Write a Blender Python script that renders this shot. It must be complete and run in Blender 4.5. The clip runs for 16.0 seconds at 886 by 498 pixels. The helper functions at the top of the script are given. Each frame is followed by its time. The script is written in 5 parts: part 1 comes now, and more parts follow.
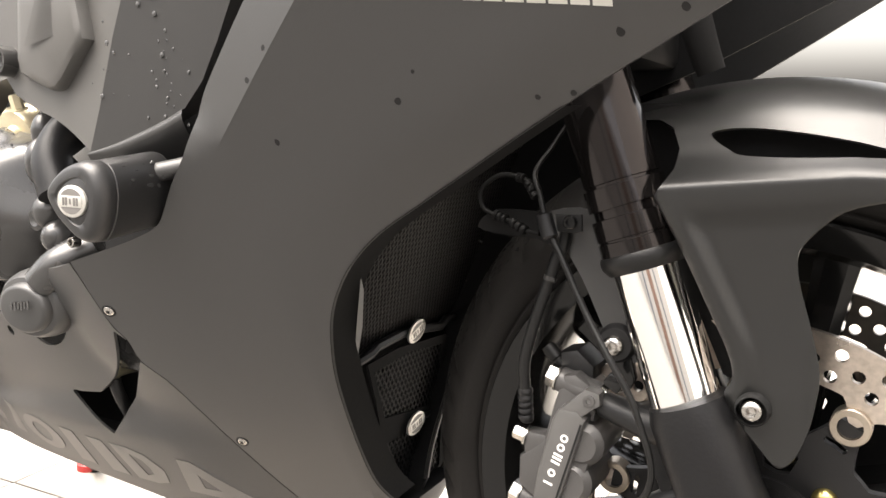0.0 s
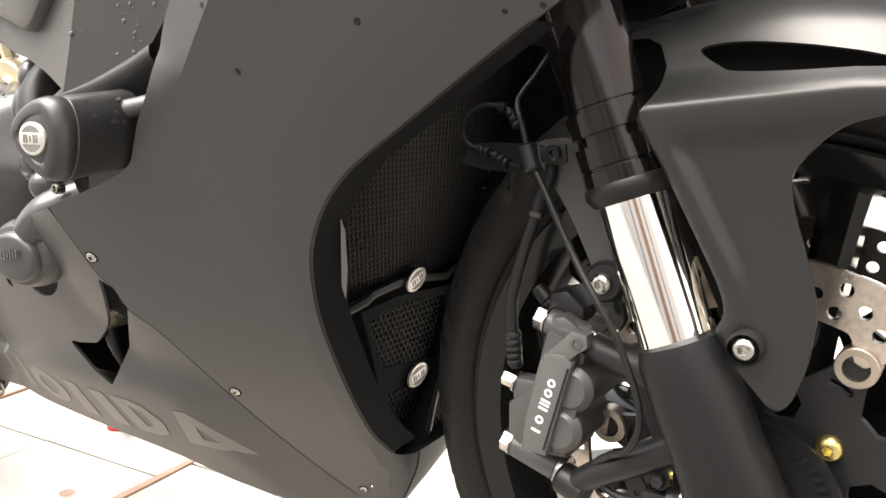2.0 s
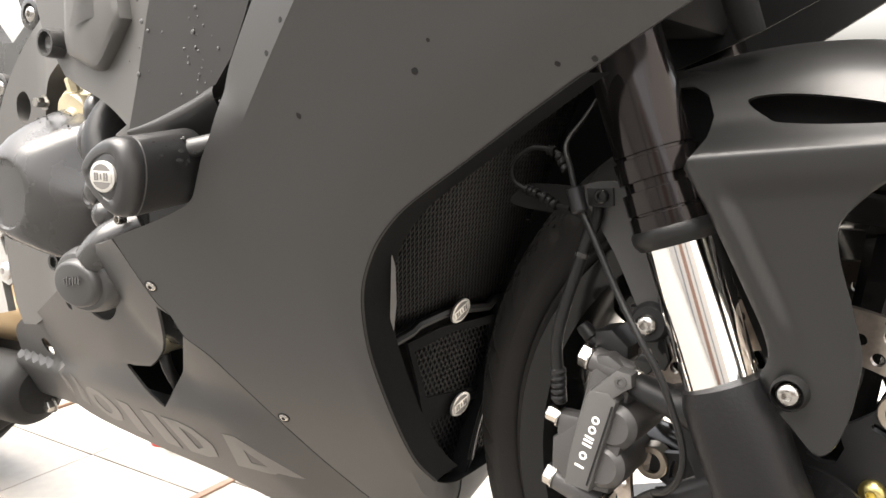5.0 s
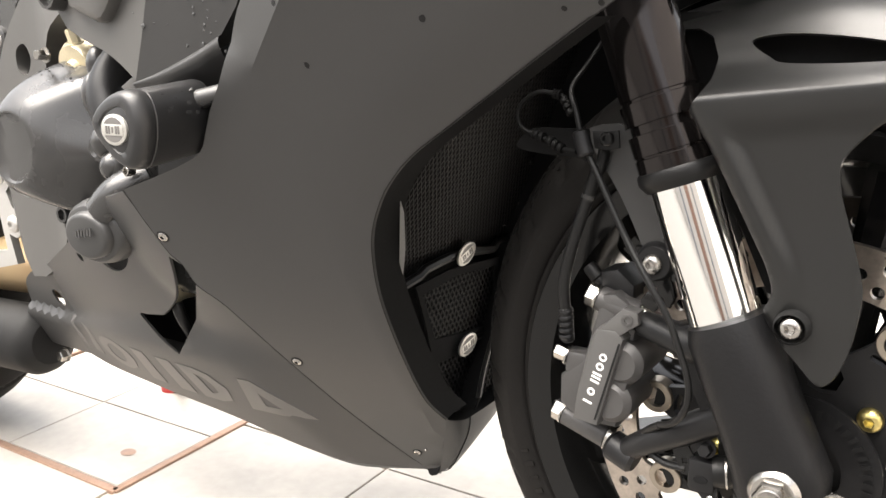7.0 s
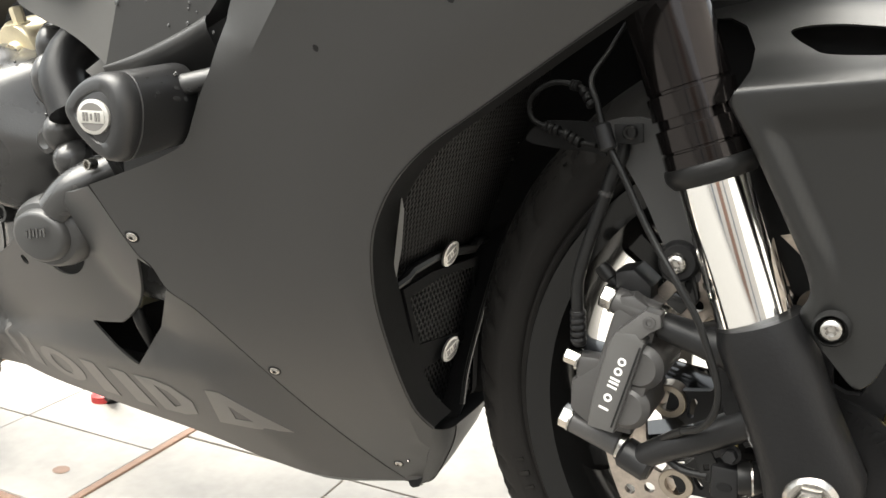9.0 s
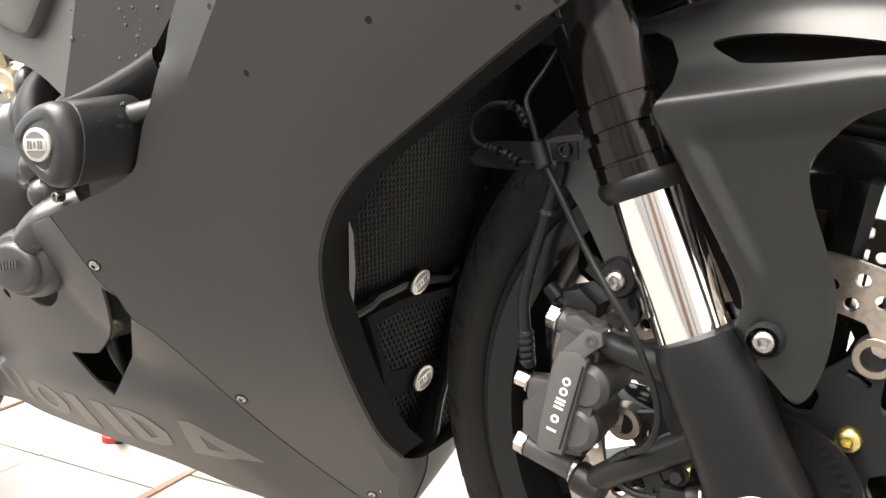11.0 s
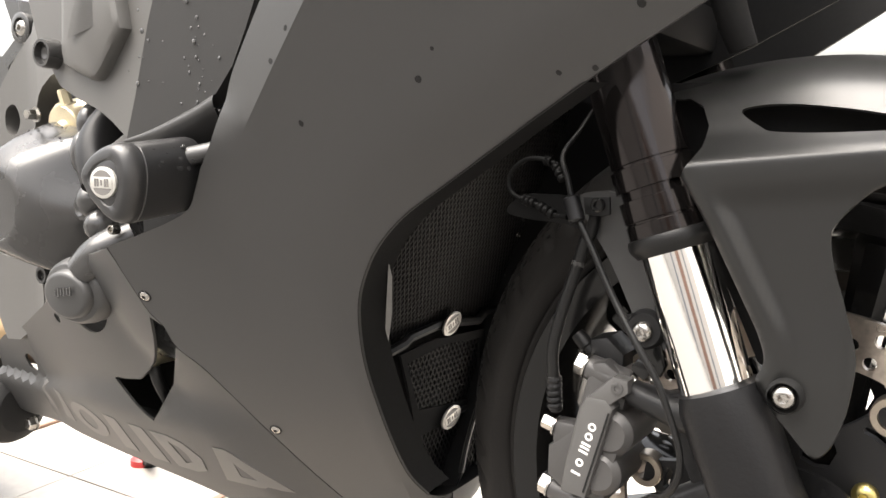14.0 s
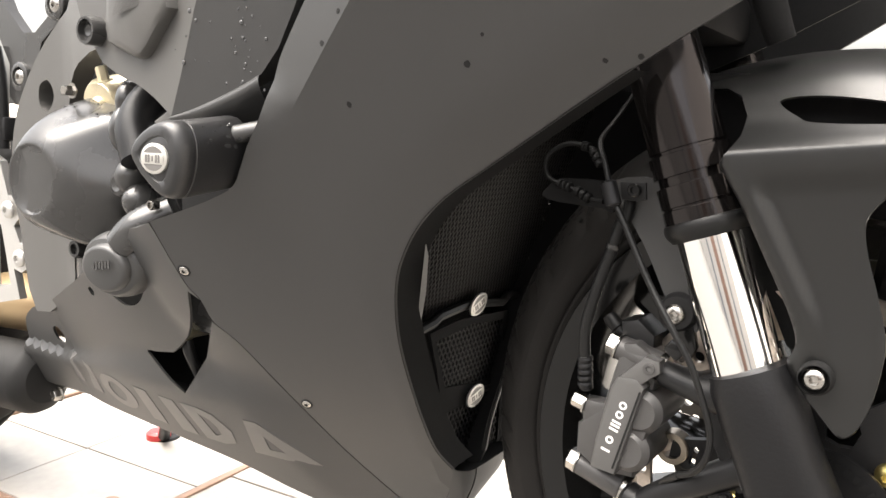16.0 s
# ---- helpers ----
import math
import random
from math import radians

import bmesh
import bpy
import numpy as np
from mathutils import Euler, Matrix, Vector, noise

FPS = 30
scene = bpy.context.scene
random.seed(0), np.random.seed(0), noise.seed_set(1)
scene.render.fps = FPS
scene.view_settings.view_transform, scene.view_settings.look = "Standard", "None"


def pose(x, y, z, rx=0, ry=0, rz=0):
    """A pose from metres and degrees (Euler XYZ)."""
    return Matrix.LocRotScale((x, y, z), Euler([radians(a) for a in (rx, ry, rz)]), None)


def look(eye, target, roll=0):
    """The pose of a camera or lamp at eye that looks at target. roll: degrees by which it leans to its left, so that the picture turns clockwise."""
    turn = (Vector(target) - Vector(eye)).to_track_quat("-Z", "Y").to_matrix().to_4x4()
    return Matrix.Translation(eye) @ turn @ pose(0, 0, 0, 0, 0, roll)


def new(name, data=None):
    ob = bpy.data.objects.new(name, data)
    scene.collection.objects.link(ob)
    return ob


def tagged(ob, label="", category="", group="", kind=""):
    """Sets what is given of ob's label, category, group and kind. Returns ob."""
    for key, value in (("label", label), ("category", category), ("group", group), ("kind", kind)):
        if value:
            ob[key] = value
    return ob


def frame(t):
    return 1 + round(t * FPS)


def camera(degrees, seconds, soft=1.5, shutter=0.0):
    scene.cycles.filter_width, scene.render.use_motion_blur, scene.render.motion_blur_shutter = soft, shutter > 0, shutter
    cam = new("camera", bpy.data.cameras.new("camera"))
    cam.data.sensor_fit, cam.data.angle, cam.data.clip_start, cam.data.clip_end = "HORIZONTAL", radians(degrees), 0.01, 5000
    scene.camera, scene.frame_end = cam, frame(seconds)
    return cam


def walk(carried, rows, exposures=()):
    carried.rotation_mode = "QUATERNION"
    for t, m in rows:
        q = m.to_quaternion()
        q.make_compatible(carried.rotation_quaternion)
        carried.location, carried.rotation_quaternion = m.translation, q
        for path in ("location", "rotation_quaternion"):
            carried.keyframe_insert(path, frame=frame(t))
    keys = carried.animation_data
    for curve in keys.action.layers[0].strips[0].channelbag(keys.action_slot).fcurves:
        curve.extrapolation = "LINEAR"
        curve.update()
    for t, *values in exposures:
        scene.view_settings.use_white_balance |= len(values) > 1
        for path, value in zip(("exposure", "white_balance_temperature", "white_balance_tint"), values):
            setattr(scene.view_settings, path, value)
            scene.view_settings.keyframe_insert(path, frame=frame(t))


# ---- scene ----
cam = camera(54.1, 16.0)
METRES, EYE, TILT, LEAN, TURN = 0.4365, 0.62, -10.0, 0.0, 28.0
ROWS = [
    (0.0, 0.0, 0.0, 0.0, -0.0, 0.0, -0.0),
    (0.5, 0.1176, 0.0717, -0.0789, -0.22, -0.94, 0.0),
    (1.0, 0.1398, 0.0876, -0.0761, 0.01, -0.59, 0.27),
    (1.5, 0.1151, 0.0696, -0.0643, 1.86, -1.46, 0.79),
    (2.0, 0.1292, 0.0811, -0.0595, 3.81, -1.86, 0.77),
    (2.5, 0.131, 0.0779, -0.0538, 5.57, -2.0, 0.25),
    (3.0, 0.1182, 0.0609, -0.037, 6.56, -1.49, -0.2),
    (3.5, 0.1153, 0.0462, -0.0243, 6.72, -0.59, -0.46),
    (6.0, 0.0981, 0.0232, -0.0169, 5.61, -1.8, 0.33),
    (6.5, 0.1024, 0.0056, -0.0121, 5.7, -3.01, 0.63),
    (7.0, 0.0853, 0.005, -0.0141, 5.63, -4.66, 1.13),
    (7.5, 0.0628, -0.008, 0.001, 5.04, -6.06, 1.85),
    (8.0, -0.0232, 0.0165, -0.0108, 3.32, -6.75, 1.56),
    (8.5, -0.0637, 0.0728, -0.0333, 0.78, -6.48, 0.34),
    (9.0, -0.0918, 0.0963, -0.0182, -0.51, -4.81, 0.88),
    (11.5, 0.1021, 0.0874, -0.0752, 3.53, -0.86, 1.8),
    (12.0, 0.0895, 0.0622, -0.0698, 4.07, -0.17, 1.25),
    (12.5, 0.0845, 0.0484, -0.0593, 4.51, 0.44, 0.93),
    (13.0, 0.0707, 0.0401, -0.059, 4.8, 0.98, 0.44),
    (13.5, 0.0675, 0.0289, -0.0525, 4.74, 1.16, 0.01),
    (14.0, 0.0662, 0.0164, -0.0542, 4.27, 1.02, -0.31),
    (14.5, 0.0712, 0.0179, -0.0527, 3.95, 0.93, -0.47),
    (15.0, 0.0497, 0.0112, -0.0565, 3.96, 0.78, -0.81),
    (15.5, 0.0391, -0.0017, -0.0715, 4.1, 0.5, -1.34),
    (16.0, -0.0025, -0.0296, -0.0631, 4.08, 0.02, -1.47),
]
EXPOSURES = [(0.0, 2.6, 7050, 12), (3.5, 2.6, 6950, 11), (6.5, 2.55, 6900, 11), (7.5, 2.27, 6850, 10), (8.5, 2.18, 6800, 6), (9.1, 2.32, 6750, 6), (11.5, 2.52, 6900, 11), (12.5, 2.56, 6900, 11), (16.0, 2.53, 6900, 11)]
walk(cam, [(t, pose(0, 0, EYE, TILT, LEAN, TURN) @ pose(METRES * x, METRES * y, METRES * z, 90 + pitch, roll, yaw)) for t, x, y, z, yaw, pitch, roll in ROWS], EXPOSURES)

# ---- light: a bright overcast yard ----
world = bpy.data.worlds.new("overcast_sky")
scene.world = world
world.use_nodes = True
wn = world.node_tree
sky = wn.nodes.new("ShaderNodeTexSky")
sky.sky_type, sky.sun_disc = "NISHITA", False
sky.dust_density = 5.0
sky.sun_elevation, sky.sun_rotation = radians(73.3), radians(217.9)
sat = wn.nodes.new("ShaderNodeHueSaturation")
sat.inputs["Saturation"].default_value = 0.25
wn.links.new(sky.outputs[0], sat.inputs["Color"])
wn.links.new(sat.outputs[0], wn.nodes["Background"].inputs[0])
wn.nodes["Background"].inputs[1].default_value = 0.12
sun_data = bpy.data.lights.new("sun", "SUN")
sun_data.energy, sun_data.angle, sun_data.color = 2.4, radians(70), (1.0, 0.97, 0.93)
sun = new("sun", sun_data)
sun.matrix_world = look((-0.7, -0.9, 3.8), (0, 0, 0))


# ---- materials ----
def material(name, color, rough=0.5, metal=0.0, grain=0.1, scale=300.0, bump=0.1, stain=0.15, stain_scale=9.0, spec=0.5, coat=0.0, dots=0.0):
    """Principled surface with fine grain, broad stains that vary colour and gloss, and a bump."""
    m = bpy.data.materials.new(name)
    m.use_nodes = True
    n, l = m.node_tree.nodes, m.node_tree.links
    b = n["Principled BSDF"]
    b.inputs["Metallic"].default_value = metal
    b.inputs["Specular IOR Level"].default_value = spec
    b.inputs["Coat Weight"].default_value = coat
    tc = n.new("ShaderNodeTexCoord")
    fine, broad = n.new("ShaderNodeTexNoise"), n.new("ShaderNodeTexNoise")
    fine.inputs["Scale"].default_value, fine.inputs["Detail"].default_value = scale, 3
    broad.inputs["Scale"].default_value, broad.inputs["Detail"].default_value = stain_scale, 5
    for k in (fine, broad):
        l.new(tc.outputs["Object"], k.inputs["Vector"])
    mix = n.new("ShaderNodeMath")
    mix.operation = "MULTIPLY_ADD"
    l.new(fine.outputs["Fac"], mix.inputs[0])
    mix.inputs[1].default_value, mix.inputs[2].default_value = grain * 2, 1 - grain
    mix2 = n.new("ShaderNodeMath")
    mix2.operation = "MULTIPLY_ADD"
    l.new(broad.outputs["Fac"], mix2.inputs[0])
    mix2.inputs[1].default_value, mix2.inputs[2].default_value = stain * 2, 1 - stain
    mul = n.new("ShaderNodeMath")
    mul.operation = "MULTIPLY"
    l.new(mix.outputs[0], mul.inputs[0])
    l.new(mix2.outputs[0], mul.inputs[1])
    col = n.new("ShaderNodeVectorMath")
    col.operation = "SCALE"
    col.inputs[0].default_value = color
    l.new(mul.outputs[0], col.inputs["Scale"])
    l.new(col.outputs[0], b.inputs["Base Color"])
    r = n.new("ShaderNodeMath")
    r.operation, r.use_clamp = "MULTIPLY_ADD", True
    l.new(broad.outputs["Fac"], r.inputs[0])
    r.inputs[1].default_value, r.inputs[2].default_value = stain * 0.8, rough - stain * 0.4
    l.new(r.outputs[0], b.inputs["Roughness"])
    if bump:
        bp = n.new("ShaderNodeBump")
        bp.inputs["Strength"].default_value, bp.inputs["Distance"].default_value = bump, 0.001
        l.new(fine.outputs["Fac"], bp.inputs["Height"])
        l.new(bp.outputs[0], b.inputs["Normal"])
    return m


matt_black = material("matt_black_plastic", (0.0265, 0.0264, 0.0262), 0.44, spec=0.54, grain=0.05, scale=900, bump=0.05, stain=0.10, stain_scale=5)
guard_paint = material("satin_black_guard_paint", (0.0095, 0.0096, 0.0094), 0.33, spec=0.42, grain=0.05, scale=900, bump=0.05, stain=0.10, stain_scale=6)
matt_panel = material("matt_black_frame_paint", (0.062, 0.060, 0.057), 0.46, grain=0.06, scale=700, bump=0.06, stain=0.1)
deep_black = material("unpainted_black_plastic", (0.013, 0.013, 0.013), 0.55, spec=0.13, grain=0.15, scale=500, bump=0.15)
satin_black = material("satin_black_casting", (0.0095, 0.0095, 0.010), 0.40, spec=0.27, grain=0.1, scale=600, bump=0.12, stain=0.2, stain_scale=14)
cast_black = material("scuffed_black_casting", (0.0068, 0.0068, 0.0072), 0.42, spec=0.20, grain=0.15, scale=350, bump=0.25, stain=0.3, stain_scale=22)
gloss_black = material("gloss_black_paint", (0.006, 0.006, 0.006), 0.14, spec=0.3, grain=0.05, bump=0.0, stain=0.1)
mesh_black = material("guard_mesh_black", (0.0065, 0.0065, 0.007), 0.5, spec=0.15, grain=0.1, bump=0.0)
core_black = material("radiator_black", (0.010, 0.010, 0.0102), 0.7, grain=0.2, bump=0.0, spec=0.06)
rubber = material("tyre_rubber", (0.0105, 0.0098, 0.0092), 0.6, spec=0.11, grain=0.2, scale=400, bump=0.2, stain=0.3, stain_scale=18)
# black rubber, darkened further to stand for the fairing's shadow on the leads
lead_shaded = material("shaded_black_rubber", (0.0035, 0.0035, 0.0036), 0.55, spec=0.12, grain=0.15, scale=600, bump=0.1)
hose_rubber = material("hose_rubber", (0.007, 0.007, 0.007), 0.42, spec=0.25, grain=0.15, scale=600, bump=0.1)
chrome = material("hard_chrome", (0.90, 0.89, 0.87), 0.085, 1.0, grain=0.02, bump=0.0, stain=0.02)
anodised = material("dark_bronze_anodised_tube", (0.034, 0.0305, 0.030), 0.13, 0.9, grain=0.05, bump=0.0, stain=0.12)
# far disc's steel, darkened in colour to stand for the shade it sits in
disc_shaded = material("shaded_brake_steel", (0.10, 0.092, 0.082), 0.42, 0.8, grain=0.2, scale=160, bump=0.15, stain=0.25, stain_scale=25)
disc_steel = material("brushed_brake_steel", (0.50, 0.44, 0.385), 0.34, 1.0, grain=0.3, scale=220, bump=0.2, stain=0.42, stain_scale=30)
bobbin_steel = material("bobbin_steel", (0.40, 0.35, 0.29), 0.38, 1.0, grain=0.1, stain=0.2, stain_scale=40)
bolt_steel = material("zinc_bolt", (0.42, 0.405, 0.38), 0.24, 1.0, grain=0.05, bump=0.05, stain=0.15, stain_scale=60)
yellow_zinc = material("yellow_zinc_bolt", (0.60, 0.50, 0.20), 0.3, 1.0, grain=0.05, bump=0.0, stain=0.15, stain_scale=60)
bare_edge = material("dull_guard_edge", (0.11, 0.11, 0.108), 0.42, grain=0.1)
aluminium = material("cast_aluminium", (0.55, 0.54, 0.52), 0.38, 0.9, grain=0.1, scale=500, bump=0.1, stain=0.15)
caliper_grey = material("gunmetal_caliper_paint", (0.062, 0.060, 0.059), 0.42, 0.3, grain=0.08, scale=800, bump=0.1, stain=0.12, stain_scale=25)
caliper_flat = material("caliper_face_paint", (0.080, 0.078, 0.076), 0.4, 0.2, grain=0.06, scale=800, bump=0.06, stain=0.1, stain_scale=25)
engine_paint = material("engine_cover_paint", (0.044, 0.0435, 0.043), 0.27, 0.40, coat=0.2, grain=0.08, scale=500, bump=0.12, stain=0.2, stain_scale=14)
decal_grey = material("grey_decal", (0.088, 0.084, 0.080), 0.45, grain=0.05, bump=0.0, stain=0.15)
white_ink = material("white_paint_mark", (0.72, 0.71, 0.69), 0.45, grain=0.05, bump=0.0, stain=0.05)
badge_silver = material("silver_badge", (0.50, 0.49, 0.46), 0.34, 0.75, grain=0.05, bump=0.0, stain=0.05)
badge_dark = material("dark_badge_ink", (0.10, 0.095, 0.09), 0.4, grain=0.05, bump=0.0, stain=0.05)
brass = material("brass_fitting", (0.72, 0.64, 0.46), 0.35, 0.8, grain=0.1, bump=0.1, stain=0.2, stain_scale=40)
titanium = material("heat_tinted_exhaust", (0.36, 0.24, 0.16), 0.35, 0.8, grain=0.1, bump=0.0, stain=0.3, stain_scale=12)
tile_mat = material("cream_floor_tile", (0.325, 0.305, 0.277), 0.42, grain=0.12, scale=60, bump=0.08, stain=0.40, stain_scale=9)
dim_ground = material("dim_grey_ground", (0.10, 0.097, 0.093), 0.8, grain=0.3, scale=80, bump=0.4)
grout = material("tile_grout", (0.40, 0.35, 0.30), 0.8, grain=0.2, scale=120, bump=0.2)
strip_mat = material("rusty_copper_strip", (0.25, 0.16, 0.115), 0.5, 0.3, grain=0.25, scale=120, bump=0.2, stain=0.3, stain_scale=10)
wall_mat = material("grey_wall_paint", (0.46, 0.44, 0.415), 0.7, grain=0.04, scale=200, bump=0.1, stain=0.05, stain_scale=1)
bounce_pale = material("pale_bounce_paint", (0.62, 0.60, 0.575), 0.6, grain=0.15, scale=40, stain=0.2, stain_scale=1)
streak_brown = material("brown_streak_paint", (0.20, 0.115, 0.085), 0.5, grain=0.1, scale=60)
post_blue = material("blue_grey_paint", (0.13, 0.145, 0.18), 0.6, grain=0.1, scale=60)
red_plastic = material("red_plastic", (0.45, 0.03, 0.03), 0.4, grain=0.1)
water = material("water_drop", (0.09, 0.09, 0.09), 0.03, spec=0.8, grain=0.0, bump=0.0, stain=0.0)
water.node_tree.nodes["Principled BSDF"].inputs["Transmission Weight"].default_value = 0.35
water.node_tree.nodes["Principled BSDF"].inputs["IOR"].default_value = 1.33


# the exhaust turns from straw to violet and blue towards its hot front end
tn = titanium.node_tree
tb, tt, tx, tr = tn.nodes["Principled BSDF"], tn.nodes.new("ShaderNodeTexCoord"), tn.nodes.new("ShaderNodeSeparateXYZ"), tn.nodes.new("ShaderNodeValToRGB")
tm = tn.nodes.new("ShaderNodeMapRange")
tm.inputs[1].default_value, tm.inputs[2].default_value = -1.06, -0.90
tn.links.new(tt.outputs["Object"], tx.inputs[0])
tn.links.new(tx.outputs[0], tm.inputs[0])
tn.links.new(tm.outputs[0], tr.inputs[0])
tr.color_ramp.elements[0].color, tr.color_ramp.elements[1].color = (0.36, 0.265, 0.15, 1), (0.19, 0.13, 0.10, 1)
tr.color_ramp.elements.new(0.55).color = (0.33, 0.23, 0.13, 1)
tr.color_ramp.elements.new(0.80).color = (0.27, 0.18, 0.11, 1)
tn.links.new(tr.outputs[0], tb.inputs["Base Color"])


# ---- mesh tools ----
from mathutils.geometry import delaunay_2d_cdt


def part(name, bm, mat, parent=None, label="", angle=35, kind=""):
    me = bpy.data.meshes.new(name)
    bm.normal_update()
    bm.to_mesh(me)
    bm.free()
    me.materials.append(mat)
    me.shade_smooth()
    me.set_sharp_from_angle(angle=radians(angle))
    ob = new(name, me)
    ob.parent = parent
    if label or kind:
        tagged(ob, label, kind=kind)
    return ob


def share(name, me, parent, m, label=""):
    ob = new(name, me)
    ob.parent = parent
    ob.matrix_basis = m
    if label:
        tagged(ob, label)
    return ob


def frame_to(p0, p1):
    p0, p1 = Vector(p0), Vector(p1)
    return Matrix.Translation(p0) @ (p1 - p0).to_track_quat("Z", "Y").to_matrix().to_4x4()


def lathe(bm, profile, m=None, seg=32, closed=False):
    """Turns (r, h) pairs round z, then places them by m. r = 0 closes an end."""
    m = m or Matrix.Identity(4)
    rings = []
    for r, h in profile:
        if r < 1e-6:
            rings.append([bm.verts.new(m @ Vector((0, 0, h)))])
        else:
            rings.append([bm.verts.new(m @ Vector((r * math.cos(2 * math.pi * i / seg), r * math.sin(2 * math.pi * i / seg), h))) for i in range(seg)])
    pairs = list(zip(rings, rings[1:]))
    if closed:
        pairs.append((rings[-1], rings[0]))
    for a, b in pairs:
        for i in range(seg):
            j = (i + 1) % seg
            if len(a) == 1 and len(b) == 1:
                continue
            if len(a) == 1:
                bm.faces.new((a[0], b[i], b[j]))
            elif len(b) == 1:
                bm.faces.new((a[i], a[j], b[0]))
            else:
                bm.faces.new((a[i], a[j], b[j], b[i]))
    return bm


def rod(bm, p0, p1, r, r1=None, seg=24, edge=0.0015):
    h = (Vector(p1) - Vector(p0)).length
    r1 = r if r1 is None else r1
    e = min(edge, h / 3, r / 2, r1 / 2)
    return lathe(bm, [(0, 0), (r - e, 0), (r, e), (r1, h - e), (r1 - e, h), (0, h)], frame_to(p0, p1), seg)


def hex_bolt(bm, p, axis, r, h, washer=0.0):
    p, axis = Vector(p), Vector(axis).normalized()
    m = frame_to(p, p + axis)
    if washer:
        lathe(bm, [(0, 0), (washer, 0), (washer, 0.0015), (0, 0.0015)], m, 24)
        m = m @ Matrix.Translation((0, 0, 0.0015))
    lathe(bm, [(0, 0), (r, 0), (r, h * 0.85), (r * 0.85, h), (0, h)], m, 6)
    return bm


def socket_bolt(bm, p, axis, r, h):
    """Button head with a hexagon socket sunk in it."""
    m = frame_to(p, Vector(p) + Vector(axis))
    lathe(bm, [(r, 0), (r, h * 0.3), (r * 0.92, h * 0.6), (r * 0.74, h * 0.86), (r * 0.50, h * 0.98), (r * 0.42, h)], m, 24)
    lathe(bm, [(r * 0.43, h), (r * 0.39, h * 0.98), (r * 0.37, h * 0.35), (0, h * 0.35)], m, 6)
    return bm


def box(bm, centre, size, m=None, bevel=0.0):
    k = bmesh.ops.create_cube(bm, size=1.0, matrix=(m or Matrix.Identity(4)) @ Matrix.Translation(centre) @ Matrix.Diagonal((*size, 1)))
    if bevel:
        es = list({e for v in k["verts"] for e in v.link_edges})
        bmesh.ops.bevel(bm, geom=es, offset=bevel, segments=2, affect="EDGES", profile=0.5)
    return bm


def spline(pts, n=8, closed=False):
    """Catmull-Rom curve through points of any dimension."""
    p = [Vector(q) for q in pts]
    out = []
    k = len(p)
    for i in range(k if closed else k - 1):
        if closed:
            a, b, c, d = p[i - 1], p[i], p[(i + 1) % k], p[(i + 2) % k]
        else:
            a, b, c, d = p[max(i - 1, 0)], p[i], p[i + 1], p[min(i + 2, k - 1)]
        for s in range(n):
            t = s / n
            out.append(0.5 * (2 * b + (c - a) * t + (2 * a - 5 * b + 4 * c - d) * t * t + (3 * b - a - 3 * c + d) * t ** 3))
    if not closed:
        out.append(p[-1])
    return out


def pipe(bm, pts, r, n=8, seg=12, smooth=True):
    """A round tube along a curve; r may be a function of 0..1."""
    pts = spline(pts, n) if smooth else [Vector(p) for p in pts]
    rings, side = [], None
    for i, p in enumerate(pts):
        d = (pts[min(i + 1, len(pts) - 1)] - pts[max(i - 1, 0)]).normalized()
        side = (side - d * side.dot(d)).normalized() if side else d.orthogonal().normalized()
        up = d.cross(side)
        rr = r(i / (len(pts) - 1)) if callable(r) else r
        rings.append([bm.verts.new(p + rr * (side * math.cos(a) + up * math.sin(a))) for a in (2 * math.pi * k / seg for k in range(seg))])
    for a, b in zip(rings, rings[1:]):
        for i in range(seg):
            bm.faces.new((a[i], a[(i + 1) % seg], b[(i + 1) % seg], b[i]))
    bm.faces.new(rings[0][::-1])
    bm.faces.new(rings[-1])
    return bm


def inside(p, poly):
    hit = False
    for (x0, y0), (x1, y1) in zip(poly, poly[1:] + poly[:1]):
        if (y0 > p[1]) != (y1 > p[1]) and p[0] < (x1 - x0) * (p[1] - y0) / (y1 - y0) + x0:
            hit = not hit
    return hit


